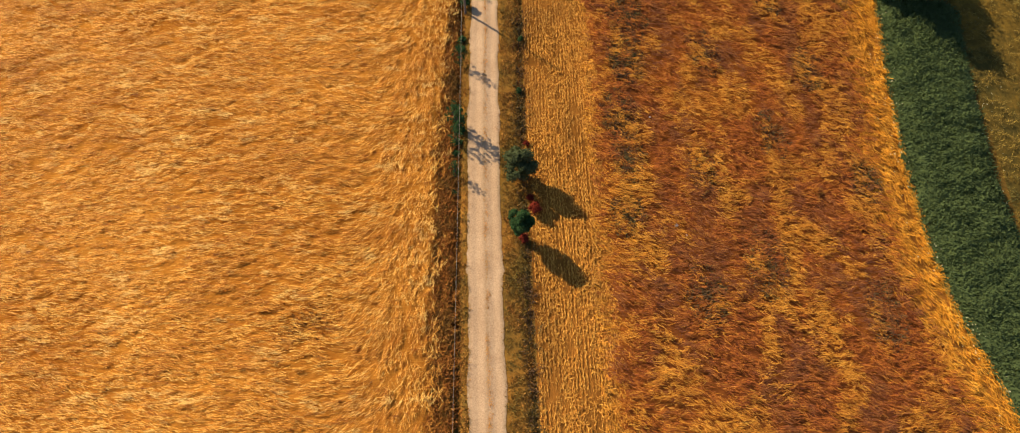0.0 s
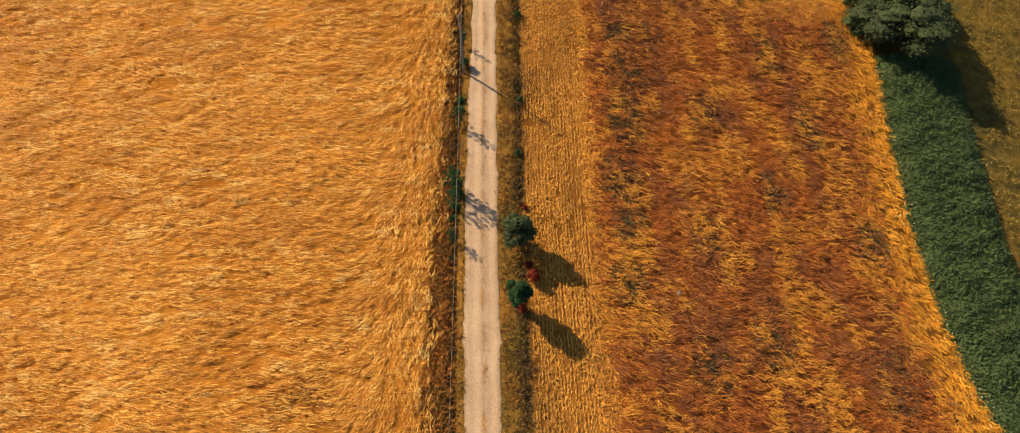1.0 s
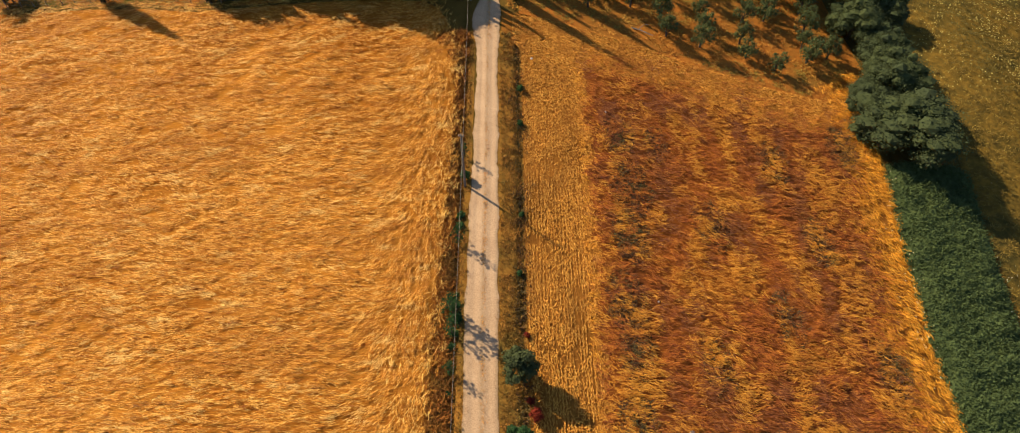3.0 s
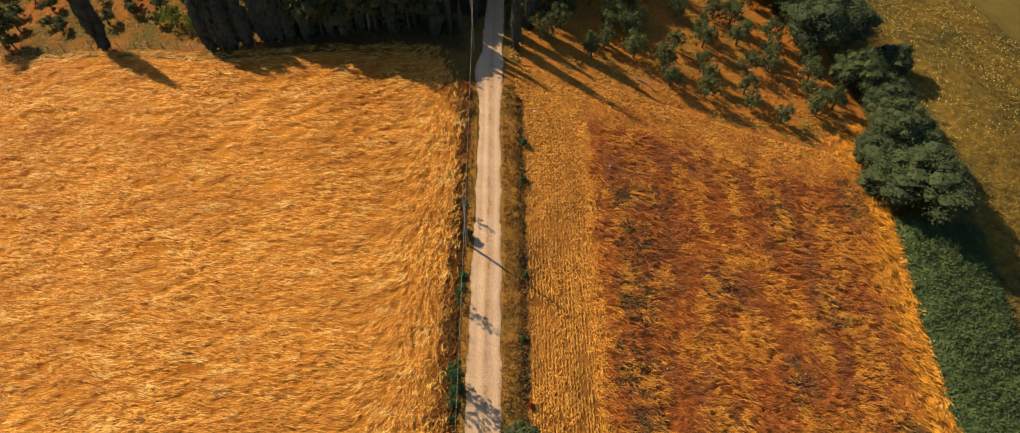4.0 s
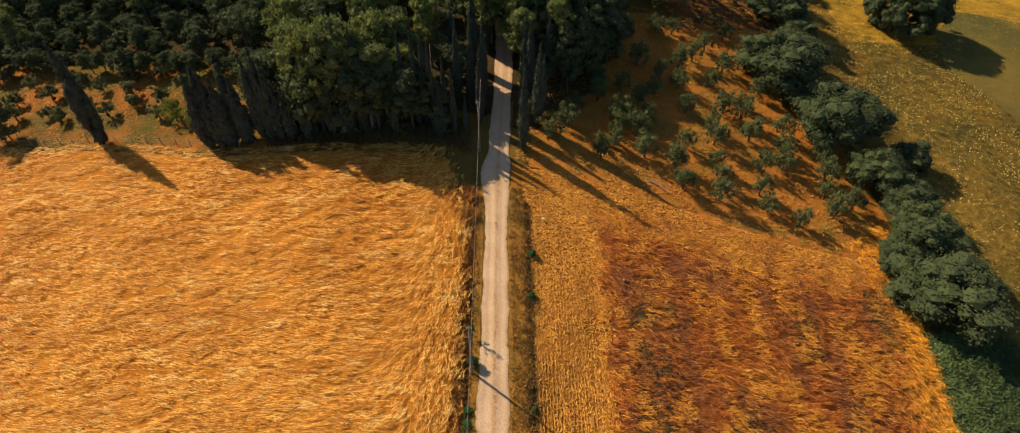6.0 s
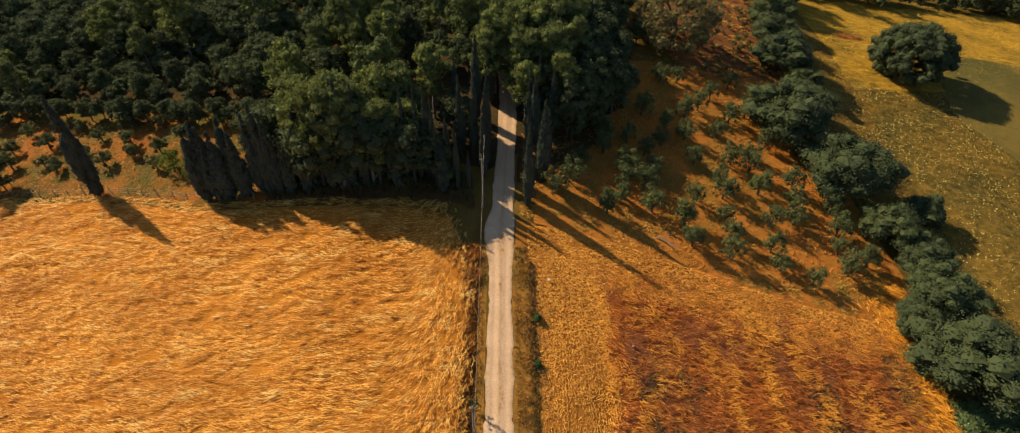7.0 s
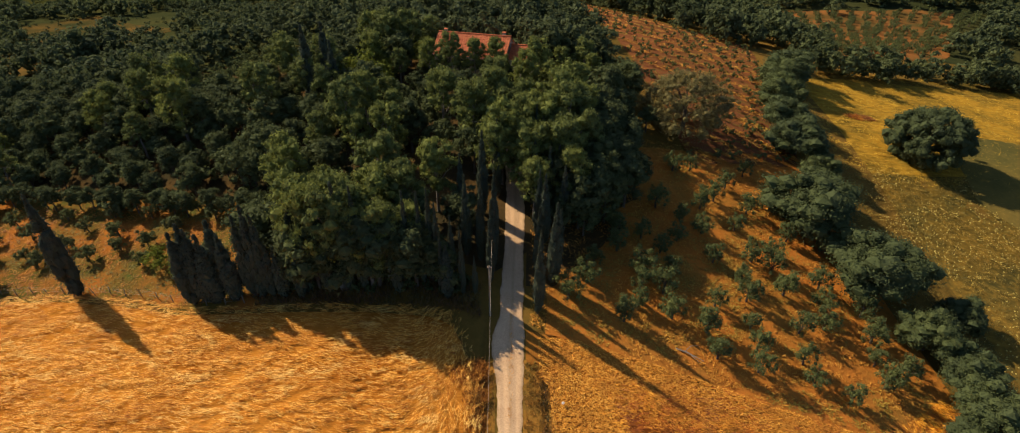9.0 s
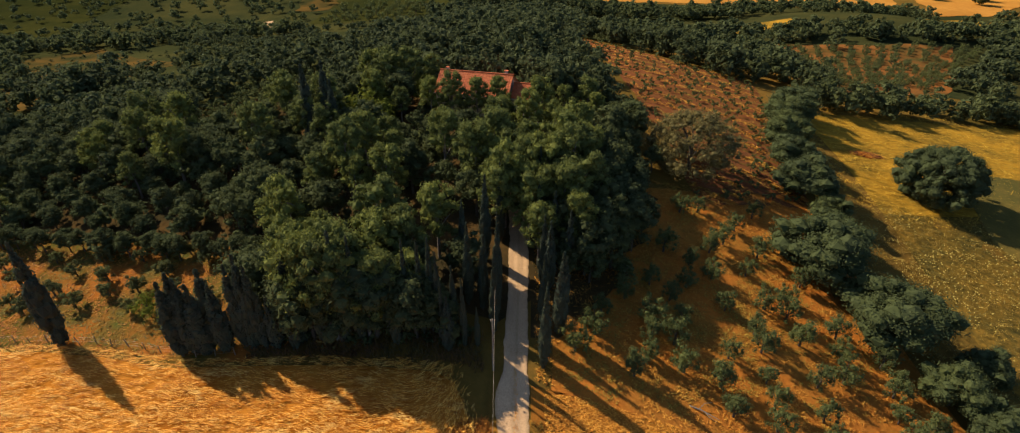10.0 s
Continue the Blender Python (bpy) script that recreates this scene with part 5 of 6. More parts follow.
setting("shrub_bank", sheet("shrub_bank", sx, sy, 0.02 + strip_height(sx, sy, dome) * 0.8, LEAF_SHRUB), "dense low mass of green shrubs and reeds in a hollow", "shrubs")
n = 80000
y = rng.uniform(-4, 59, n)
q = rng.uniform(0, 1, n)
x = line_y(STRIP_EDGE, y) + q * 10.8 + rng.normal(0, 0.2, n)
z = ground(x, y) + strip_height(x, y, np.clip(np.minimum(q, 1 - q) * 11 / 2.2, 0.15, 1) ** 0.6) * 0.8
sv, sf = blades(x[:9000], y[:9000], z[:9000] - 0.25, rng.uniform(0.35, 0.75, 9000), 0.09, 0.5, rng, 3, 0.2)
c = np.stack([x, y, z], -1)[9000:]
d = rng.normal(0, 1, c.shape)
d[:, 2] = np.abs(d[:, 2]) + 0.4
d /= np.linalg.norm(d, axis=1)[:, None]
t = np.cross(d, rng.normal(0, 1, d.shape))
t /= np.linalg.norm(t, axis=1)[:, None]
b = np.cross(d, t)
s = rng.uniform(0.07, 0.19, len(c))[:, None]
c = c + d * rng.uniform(-0.1, 0.35, len(c))[:, None]
lv = np.stack([c - t * s, c - b * s * 0.5, c + t * s, c + b * s * 0.5], 1).reshape(-1, 3)
sv, sf = join([(sv, sf), (lv, np.arange(len(c))[:, None] * 4 + np.array([[0, 1, 2, 3]]))])
stuff("shrub_leaves", mesh_of("shrub_leaves", sv, sf, LEAF_SHRUB), "thick green leaves and reed tips of the shrub strip", "shrubs")
# small pale flowers along the strip's margins
n = 420
y = rng.uniform(3, 58, n)
q = np.where(rng.uniform(0, 1, n) < 0.6, rng.normal(0.0, 0.10, n), rng.normal(1.05, 0.16, n))
x = line_y(STRIP_EDGE, y) + q * 10.8
keep = lumps(x, y, 4, 4, 53) > -0.1
x, y = x[keep], y[keep]
c = np.stack([x, y, ground(x, y) + rng.uniform(0.5, 0.9, len(x))], -1)
s = rng.uniform(0.02, 0.045, len(c))
fv = np.stack([c + np.stack([s * a, s * b_, s * 0.2 * (a + b_)], -1) for a, b_ in ((-1, -1), (1, -1), (1, 1), (-1, 1))], 1).reshape(-1, 3)
stuff("wild_flowers", mesh_of("wild_flowers", fv, np.arange(len(c))[:, None] * 4 + np.array([[0, 1, 2, 3]]), PETAL), "scattered small cream-white wild flowers", "flowers")

# yellow-green meadow
mx, my = quad_patch(((50.5, -40), (185, -40), (170, 178), (60, 160)), 120, 150, 0.0)
mx = np.maximum(mx, np.interp(my, (-40, 58, 66, 100, 115, 138, 160), (52.5, 53.0, 49, 45, 44, 49, 63)))
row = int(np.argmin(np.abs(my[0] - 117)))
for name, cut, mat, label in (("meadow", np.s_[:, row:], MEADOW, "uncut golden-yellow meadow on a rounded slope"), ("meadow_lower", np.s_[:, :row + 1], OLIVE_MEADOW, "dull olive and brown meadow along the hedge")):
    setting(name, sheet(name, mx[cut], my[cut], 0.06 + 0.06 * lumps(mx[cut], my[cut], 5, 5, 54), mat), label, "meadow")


def in_hollow(x, y):
    """The smoother green dip beyond the lone tree."""
    return (y < 134 + 0.12 * (x - 90) + 1.5 * lumps(x, y, 9, 9, 89)) & (x > np.interp(y, (60, 84, 103, 112, 122, 134), (92, 86, 79, 74, 77, 86)) + 1.2 * lumps(x, y, 6, 6, 90))


hx, hy = np.meshgrid(np.linspace(0, 1, 50), np.linspace(60, 136, 70), indexing="ij")
hx = np.interp(hy, (60, 84, 103, 112, 122, 136), (92, 86, 79, 74, 77, 88)) + hx * 90
setting("green_hollow", sheet("green_hollow", hx, hy, 0.14 + 0.05 * lumps(hx, hy, 5, 5, 54), DULL_GREEN), "dull olive-green grass in a dip of the meadow", "meadow")
rng = np.random.RandomState(55)
n = 260000
x, y = 47 + 95 * rng.uniform(0, 1, n) ** 1.7, rng.uniform(0, 172, n)
keep = ~in_hollow(x, y) | (rng.uniform(0, 1, n) < 0.12)
x, y = x[keep], y[keep]
tuft = grain(x, y, 1.5, 0.6, 91, 3)
keep = (tuft + rng.normal(0, 0.05, len(x)) > 0.47) & (x > np.interp(y, (20, 58, 66, 100, 115, 138, 172), (53.4, 54.0, 50, 46, 45, 50, 70))) & (x < 62 + y * 0.5)
x, y = x[keep], y[keep]
tall = 0.05 + 0.9 * np.clip(tuft[keep] - 0.42, 0, 0.4)
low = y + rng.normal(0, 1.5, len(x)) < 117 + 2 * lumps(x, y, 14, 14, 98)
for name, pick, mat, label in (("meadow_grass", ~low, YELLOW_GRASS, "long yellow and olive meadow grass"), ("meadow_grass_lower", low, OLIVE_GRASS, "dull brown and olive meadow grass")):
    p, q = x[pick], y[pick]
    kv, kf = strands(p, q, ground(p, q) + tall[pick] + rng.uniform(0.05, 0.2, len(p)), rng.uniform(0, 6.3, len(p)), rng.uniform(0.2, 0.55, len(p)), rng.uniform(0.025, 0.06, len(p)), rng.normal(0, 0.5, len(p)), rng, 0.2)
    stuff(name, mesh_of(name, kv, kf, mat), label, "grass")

# a scrape of bare rusty earth with dry weeds, and yellow-white flowers on the lower bank
rng = np.random.RandomState(59)
a, q = rng.uniform(0, 6.3, 700), rng.uniform(0, 1, 700) ** 0.6
x, y = 66.4 + 3.2 * q * np.cos(a) + rng.normal(0, 0.3, 700), 138.7 + 1.1 * q * np.sin(a) + rng.normal(0, 0.3, 700)
gv, gf = blades(x, y, ground(x, y) + 0.05, rng.uniform(0.15, 0.4, 700), 0.07, 1.2, rng, 4, 0.2)
stuff("dock_weeds", mesh_of("dock_weeds", gv, gf, RED_STALK), "patch of rust-coloured dry dock in the yellow meadow", "weeds")
n = 5200
x, y = rng.uniform(50, 100, n), rng.uniform(72, 118, n)
keep = (grain(x, y, 5.0, 3.0, 60, 3) + rng.normal(0, 0.06, n) > 0.5) & ~in_hollow(x, y) & (x > np.interp(y, (66, 100, 118), (55, 52, 56)))
x, y = x[keep], y[keep]
c = np.stack([x, y, ground(x, y) + rng.uniform(0.35, 0.6, len(x))], -1)
s = rng.uniform(0.03, 0.075, len(c))
fv = np.stack([c + np.stack([s * i, s * j, s * 0.3 * (i + j)], -1) for i, j in ((-1, -1), (1, -1), (1, 1), (-1, 1))], 1).reshape(-1, 3)
stuff("meadow_flowers", mesh_of("meadow_flowers", fv, np.arange(len(c))[:, None] * 4 + np.array([[0, 1, 2, 3]]), POLLEN), "small dull yellow flowers scattered over the meadow bank", "flowers")

# young orchard on red soil
vx, vy = quad_patch(((25, 111), (44.5, 115), (58, 182), (16, 226)), 60, 120, 0.6, 3)
furrow = 0.14 * np.sin((vx * 0.55 + vy * 0.83) * 2.2)
setting("orchard_soil", sheet("orchard_soil", vx, vy, 0.10 + furrow, RED_SOIL), "furrowed red earth planted with young trees", "ground")
SAPLINGS = [make_tree("young_olive_tree", "young olive sapling in a row on red earth", "tree", lambda g, q=q: crown_olive(0.7, 1.6, 8, 26, 0.11, g), LEAF_OLIVE, BARK, 1.1, 0.05, 170 + q, 3) for q in range(2)]
rng = np.random.RandomState(56)
for i in range(11):
    for j in range(26):
        s, t = (i + 0.5) / 11, (j + 0.5 + 0.25 * (i % 2)) / 26
        a = (1 - s) * (1 - t) * np.array((25, 111)) + s * (1 - t) * np.array((44.5, 115)) + s * t * np.array((58, 182)) + (1 - s) * t * np.array((16, 226))
        x, y = a + rng.normal(0, 0.5, 2)
        if x > np.interp(y, (105, 128, 150, 190, 235), (22, 21, 18, 15, 17)) and (x - 25.2) ** 2 + (y - 121) ** 2 > 40 and rng.uniform() < 0.93:
            plant(SAPLINGS[rng.randint(2)], x, y, rng.uniform(0.6, 1.25), rng.uniform(0, 360))

n = 16000
s, t = rng.uniform(0, 1, n), rng.uniform(0, 1, n)
x = (1 - s) * (1 - t) * 25 + s * (1 - t) * 44.5 + s * t * 58 + (1 - s) * t * 16
y = (1 - s) * (1 - t) * 111 + s * (1 - t) * 115 + s * t * 182 + (1 - s) * t * 226
keep = (np.sin((x * 0.55 + y * 0.83) * 1.1) > 0.2 * lumps(x, y, 8, 8, 58)) & (x > np.interp(y, (105, 128, 150, 190, 235), (22, 21, 18, 15, 17)))
x, y = x[keep], y[keep]
cv, cf = strands(x, y, ground(x, y) + rng.uniform(0.15, 0.3, len(x)), -0.58 + rng.normal(0, 0.5, len(x)), rng.uniform(0.3, 1.0, len(x)), rng.uniform(0.08, 0.2, len(x)), rng.normal(0, 0.3, len(x)), rng, 0.2)
stuff("orchard_grass", mesh_of("orchard_grass", cv, cf, GROVE_LITTER), "dry grass in bands between the young trees", "grass")

# ---- distant country ----
def far_field(name, corners, mat, label, nu=30, nv=30, wave=1.5, seed=1, lift=0.16):
    x, y = quad_patch(corners, nu, nv, wave, seed)
    return setting(name, sheet(name, x, y, lift, mat), label, "field")


far_field("valley_scrub", ((-700, 150), (-20, 158), (30, 900), (-900, 900)), SCRUB, "dark green scrub and rough ground in the valley", 120, 90, 0.0, 3, 0.08)
far_field("valley_scrub_east", ((20, 232), (260, 150), (330, 420), (30, 412)), SCRUB, "dark green rough ground between the groves", 80, 70, 0.0, 3, 0.08)
far_field("far_grove_soil", ((76, 182), (126, 200), (170, 262), (92, 270)), FAR_SOIL, "orange soil of a distant olive grove", 50, 50, 2.0, 4)
rng = np.random.RandomState(57)
FAR_OLIVES = [make_tree("olive_tree", "round grey-green olive tree in a distant grove", "tree", lambda g, q=q: crown_olive(2.3, 4.2, 20, 26, 0.19, g), LEAF_OLIVE, BARK, 2.0, 0.16, 180 + q, 3) for q in range(3)]
for i in range(14):
    for j in range(17):
        s, t = (i + 0.5) / 14, (j + 0.5) / 17
        a = (1 - s) * (1 - t) * np.array((78, 190)) + s * (1 - t) * np.array((122, 204)) + s * t * np.array((182, 262)) + (1 - s) * t * np.array((92, 262))
        x, y = a + rng.normal(0, 0.6, 2)
        if rng.uniform() < 0.93:
            plant(FAR_OLIVES[rng.randint(3)], x, y, rng.uniform(0.5, 0.75), rng.uniform(0, 360))
far_field("far_field_gold", ((35, 410), (250, 440), (340, 560), (20, 520)), FAR_GOLD, "distant golden stubble field on a slope", 40, 30, 3, 5)
far_field("far_field_amber", ((262, 412), (304, 420), (420, 500), (285, 474)), FAR_GOLD, "distant amber wheat field", 30, 30, 2, 6, 0.3)
far_field("far_field_olive", ((195, 290), (262, 330), (300, 404), (235, 400)), MEADOW, "distant olive-green meadow", 30, 30, 2, 7)
far_field("far_meadow", ((94, 296), (122, 304), (132, 324), (104, 322)), MEADOW, "small yellow-green field between woods", 20, 20, 1.5, 8)
far_field("far_pasture", ((48, 312), (86, 300), (92, 326), (50, 346)), FAR_GREEN, "small green pasture between woods", 20, 20, 1.5, 9)
far_field("valley_field", ((-228, 262), (-126, 196), (-124, 236), (-200, 300)), CLEARING, "dry yellow clearing in the valley", 30, 30, 2.0, 10)
far_field("valley_corner", ((-200, 170), (-128, 172), (-140, 200), (-210, 215)), CLEARING, "dry orange clearing at the wood's edge", 20, 20, 2.0, 11)
far_field("valley_green", ((-420, 330), (-255, 320), (-270, 460), (-420, 470)), FAR_GREEN, "broad green field in the valley", 30, 30, 2.0, 12)
far_field("vineyard_field", ((-118, 352), (-55, 346), (-40, 430), (-120, 430)), FAR_GREEN, "green field with rows of vines and trees", 30, 30, 2.0, 13)
far_field("vineyard_gold", ((-140, 395), (-118, 392), (-112, 440), (-150, 440)), CLEARING, "narrow dry field strip", 20, 20, 2.0, 14)
far_field("valley_lime", ((-262, 440), (-222, 432), (-218, 465), (-265, 470)), CLEARING, "small bright field in the valley", 20, 20, 2.0, 15)


def belt(name, a, b, width, count, seed, label, lo=0.7, hi=1.2, mat=LEAF_OAK):
    """A belt of distant trees from a to b, as one mass."""
    r = np.random.RandomState(seed)
    t = (np.arange(count) + r.uniform(0, 1, count)) / count
    sp = [(a[0] + (b[0] - a[0]) * k + r.normal(0, width), a[1] + (b[1] - a[1]) * k + r.normal(0, width)) for k in t]
    bv, bf = scatter_crowns(sp, DISTANT_OAK if a[1] + b[1] > 420 else FAR_OAK, r, lo, hi)
    stuff(name, mesh_of(name, bv, bf, mat), label, "trees")


belt("tree_belt_meadow", (64, 164), (128, 176), 2.2, 34, 60, "line of leafy trees behind the meadow")
belt("tree_belt_meadow_end", (124, 172), (190, 172), 5.0, 40, 61, "clump of trees at the meadow's end")
belt("tree_belt_orchard", (60, 184), (22, 236), 3.5, 44, 62, "belt of dark trees behind the red orchard", 0.8, 1.3)
belt("tree_belt_orchard_low", (68, 180), (76, 240), 5.0, 46, 63, "belt of dark trees between two groves", 0.8, 1.3)
belt("tree_belt_grove", (98, 278), (196, 272), 5.0, 60, 64, "dark wood behind the distant olive grove", 0.8, 1.4)
belt("tree_belt_grove_side", (134, 200), (188, 262), 3.5, 46, 86, "hedge of dark trees beside the distant grove", 0.7, 1.1)
belt("tree_belt_grove_end", (160, 190), (230, 262), 9.0, 90, 87, "scrubby wood beyond the meadow's end", 0.7, 1.2)
belt("tree_belt_hill", (40, 268), (96, 286), 8.0, 80, 65, "wooded slope beyond the orchard", 0.8, 1.3)
belt("tree_belt_valley", (30, 362), (120, 352), 8.0, 80, 66, "wooded valley floor", 0.9, 1.5)
belt("tree_belt_valley_far", (110, 366), (250, 400), 8.0, 90, 67, "wood in front of the golden fields", 0.9, 1.5)
belt("tree_belt_east", (200, 262), (300, 380), 9.0, 80, 68, "wooded slope beside the olive meadow", 0.9, 1.5)
belt("tree_belt_east_far", (310, 392), (420, 470), 10.0, 60, 69, "dark wood on the far slope", 1.0, 1.6)
belt("tree_belt_west", (-150, 205), (-262, 320), 9.0, 80, 70, "scrubby wood along the valley side", 0.8, 1.3)
belt("tree_belt_west_near", (-118, 165), (-150, 230), 9.0, 70, 71, "scrubby wood below the hill", 0.8, 1.3)
belt("tree_belt_west_far", (-240, 305), (-120, 320), 9.0, 80, 72, "belt of trees across the valley", 0.8, 1.4)
belt("tree_belt_west_back", (-330, 470), (-100, 470), 12.0, 90, 73, "far woods on the valley's other side", 1.0, 1.7)
belt("scrub_valley", (-200, 345), (-110, 330), 14.0, 120, 74, "grey-green scrub in the valley", 0.4, 0.7, LEAF_OLIVE)
belt("tree_belt_back", (-45, 340), (40, 385), 9.0, 110, 75, "wood beyond the hill", 0.9, 1.4)
rng = np.random.RandomState(76)
spots = [(-80 + 3.5 * i + 1.1 * j + rng.normal(0, 0.4), 126 + 3.3 * j - 0.5 * i + rng.normal(0, 0.4)) for i in range(16) for j in range(17)]
sv, sf = scatter_crowns([q for q in spots if within(OLIVE_SLOPE, *q)], FAR_OAK, rng, 0.34, 0.5, False)
stuff("grove_slope", mesh_of("grove_slope", sv, sf, LEAF_OLIVE), "grey-green olive trees in rows on the slope behind the wood", "trees")
belt("valley_thicket", (-250, 330), (-60, 300), 26.0, 190, 83, "dark thickets over the valley floor", 0.5, 0.9)
belt("valley_thicket_near", (-170, 190), (-70, 230), 20.0, 160, 84, "dark thickets below the wooded hill", 0.5, 0.9)
belt("valley_thicket_far", (-380, 400), (-40, 420), 22.0, 150, 85, "thickets along the far side of the valley", 0.6, 1.1)
belt("tree_belt_corner", (-150, 178), (-200, 240), 5.0, 30, 77, "dark trees at the edge of a clearing", 0.9, 1.3)
rng = np.random.RandomState(78)
for i in range(7):
    for j in range(5):
        plant(FAR_OLIVES[rng.randint(3)], -108 + i * 8 + rng.normal(0, 0.8), 348 + j * 11 + rng.normal(0, 0.8), rng.uniform(0.9, 1.4), rng.uniform(0, 360))
for x, y in ((318, 452), (296, 470), (330, 468)):
    plant(OAKS[rng.randint(3)], x, y, rng.uniform(0.8, 1.2), rng.uniform(0, 360))

# low scrub dotted over the valley clearings
rng = np.random.RandomState(88)
spots = []
while len(spots) < 120:
    x, y = rng.uniform(-225, -122), rng.uniform(164, 298)
    if within(VALLEY_CLEARING, x, y) or (-205 < x < -134 and 164 < y < 200):
        spots.append((x, y))
sv, sf = scatter_crowns(spots, DISTANT_OAK, rng, 0.12, 0.34, False)
stuff("clearing_scrub", mesh_of("clearing_scrub", sv, sf, LEAF_GROVE), "low green scrub dotted over dry clearings", "scrub")

# pale lane far down in the valley
ly = np.linspace(0, 1, 30)
lu, lv = np.meshgrid(np.linspace(-2.2, 2.2, 5), ly, indexing="ij")
setting("valley_lane", sheet("valley_lane", -146 + 12 * lv + lu, 366 - 24 * lv + 3 * lu * 0.2, 0.4, GRAVEL, ground, (lu / 4.4 + 0.5, lv)), "pale lane seen between trees in the valley", "road")


# ---- house on the hilltop ----
def roof_slope(length, run, rise, rib=0.42, wave=0.05, courses=14):
    """A tiled slope: ribs of round tiles run from eave to ridge, in stepped courses."""
    nu, nv = int(length / rib) * 6 + 1, courses * 2
    a = np.linspace(-length / 2, length / 2, nu)
    k = np.repeat(np.arange(courses), 2) / courses
    t = np.stack([np.arange(courses) / courses, (np.arange(courses) + 1) / courses], 1).ravel()
    step = np.tile([0.0, 0.035], courses)
    x, tt = np.meshgrid(a, t, indexing="ij")
    z = rise * tt + wave * np.abs(np.cos(np.pi * x / rib)) - step[None, :]
    y = -run * (1 - tt)
    return np.stack([x, y, z], -1).reshape(-1, 3), grid_faces(nu, nv)


def gable_house(name, label, at, length, depth, eave, ridge, chimneys, windows):
    ob = thing(name, label, "house", at=at)
    t = 0.35
    hl, hd = length / 2, depth / 2
    walls = [box((length, t, eave + 0.6), (0, -hd + t / 2, eave / 2 - 0.3)), box((length, t, eave + 0.6), (0, hd - t / 2, eave / 2 - 0.3)),
             box((t, depth - 2 * t, eave + 0.6), (-hl + t / 2, 0, eave / 2 - 0.3)), box((t, depth - 2 * t, eave + 0.6), (hl - t / 2, 0, eave / 2 - 0.3))]
    for i, w in enumerate(walls):
        part("wall", mesh_of(name + "_wall", w[0], w[1], PLASTER), ob)
    for sx in (-1, 1):
        gv = np.array([(sx * (hl - t), -hd, eave), (sx * (hl - t), hd, eave), (sx * (hl - t), 0, ridge - 0.05), (sx * hl, -hd, eave), (sx * hl, hd, eave), (sx * hl, 0, ridge - 0.05)])
        part("gable", mesh_of(name + "_gable", gv, [np.array([(0, 1, 2), (3, 5, 4)]), np.array([(0, 3, 4, 1), (1, 4, 5, 2), (2, 5, 3, 0)])], PLASTER), ob)
    over = 0.45
    run = hd + over
    rise = (ridge - eave) * run / hd
    sv, sf = roof_slope(length + 0.7, run, rise)
    me = mesh_of(name + "_roof", sv + np.array([0, 0, ridge - rise + 0.04]), sf, TILE)
    front = part("roof_slope", me, ob)
    back = part("roof_slope", me, ob)
    back.matrix_basis = pose(0, 0, 0, 0, 0, 180)
    for sy in (-1, 1):
        part("roof_deck", mesh_of(name + "_deck", *deck(length + 0.6, run, rise, ridge, sy), STONE), ob)
    rv, rf = tube([(-hl - 0.38, 0, ridge + 0.05), (0, 0, ridge + 0.03), (hl + 0.38, 0, ridge + 0.05)], [0.16, 0.16, 0.16], 8)
    part("ridge_tiles", mesh_of(name + "_ridge", rv, rf, TILE, True), ob)
    for cx, cy, ch in chimneys:
        c = part("chimney", bevelled(name + "_chimney", (0.55, 0.5, ch + 0.8), STONE, 0.02, (cx, cy, ridge - 0.8 + (ch + 0.8) / 2)), ob)
        part("chimney_cap", bevelled(name + "_cap", (0.72, 0.66, 0.10), TILE, 0.03, (cx, cy, ridge + ch + 0.06)), c)
    for wx_, wz_ in windows:
        w = part("window", bevelled(name + "_window", (1.0, 0.08, 1.35), STONE, 0.02, (wx_, -hd - 0.01, wz_)), ob)
        part("pane", mesh_of(name + "_pane", *box((0.8, 0.03, 1.15), (wx_, -hd - 0.06, wz_)), GLASS), w)
        for s_ in (-1, 1):
            part("shutter", bevelled(name + "_shutter", (0.45, 0.05, 1.3), SHUTTER, 0.01, (wx_ + s_ * 0.76, -hd - 0.05, wz_)), w)
    return ob


def deck(length, run, rise, ridge, sy):
    """The boards under a roof slope: a thin slab."""
    h = length / 2
    v = np.array([(x, sy * y, ridge + dz - (rise * y / run) - 0.10) for dz in (-0.10, 0.0) for x, y in ((-h, 0.0), (h, 0.0), (h, run), (-h, run))])
    return v, np.array([(3, 2, 1, 0), (4, 5, 6, 7), (0, 1, 5, 4), (1, 2, 6, 5), (2, 3, 7, 6), (3, 0, 4, 7)])


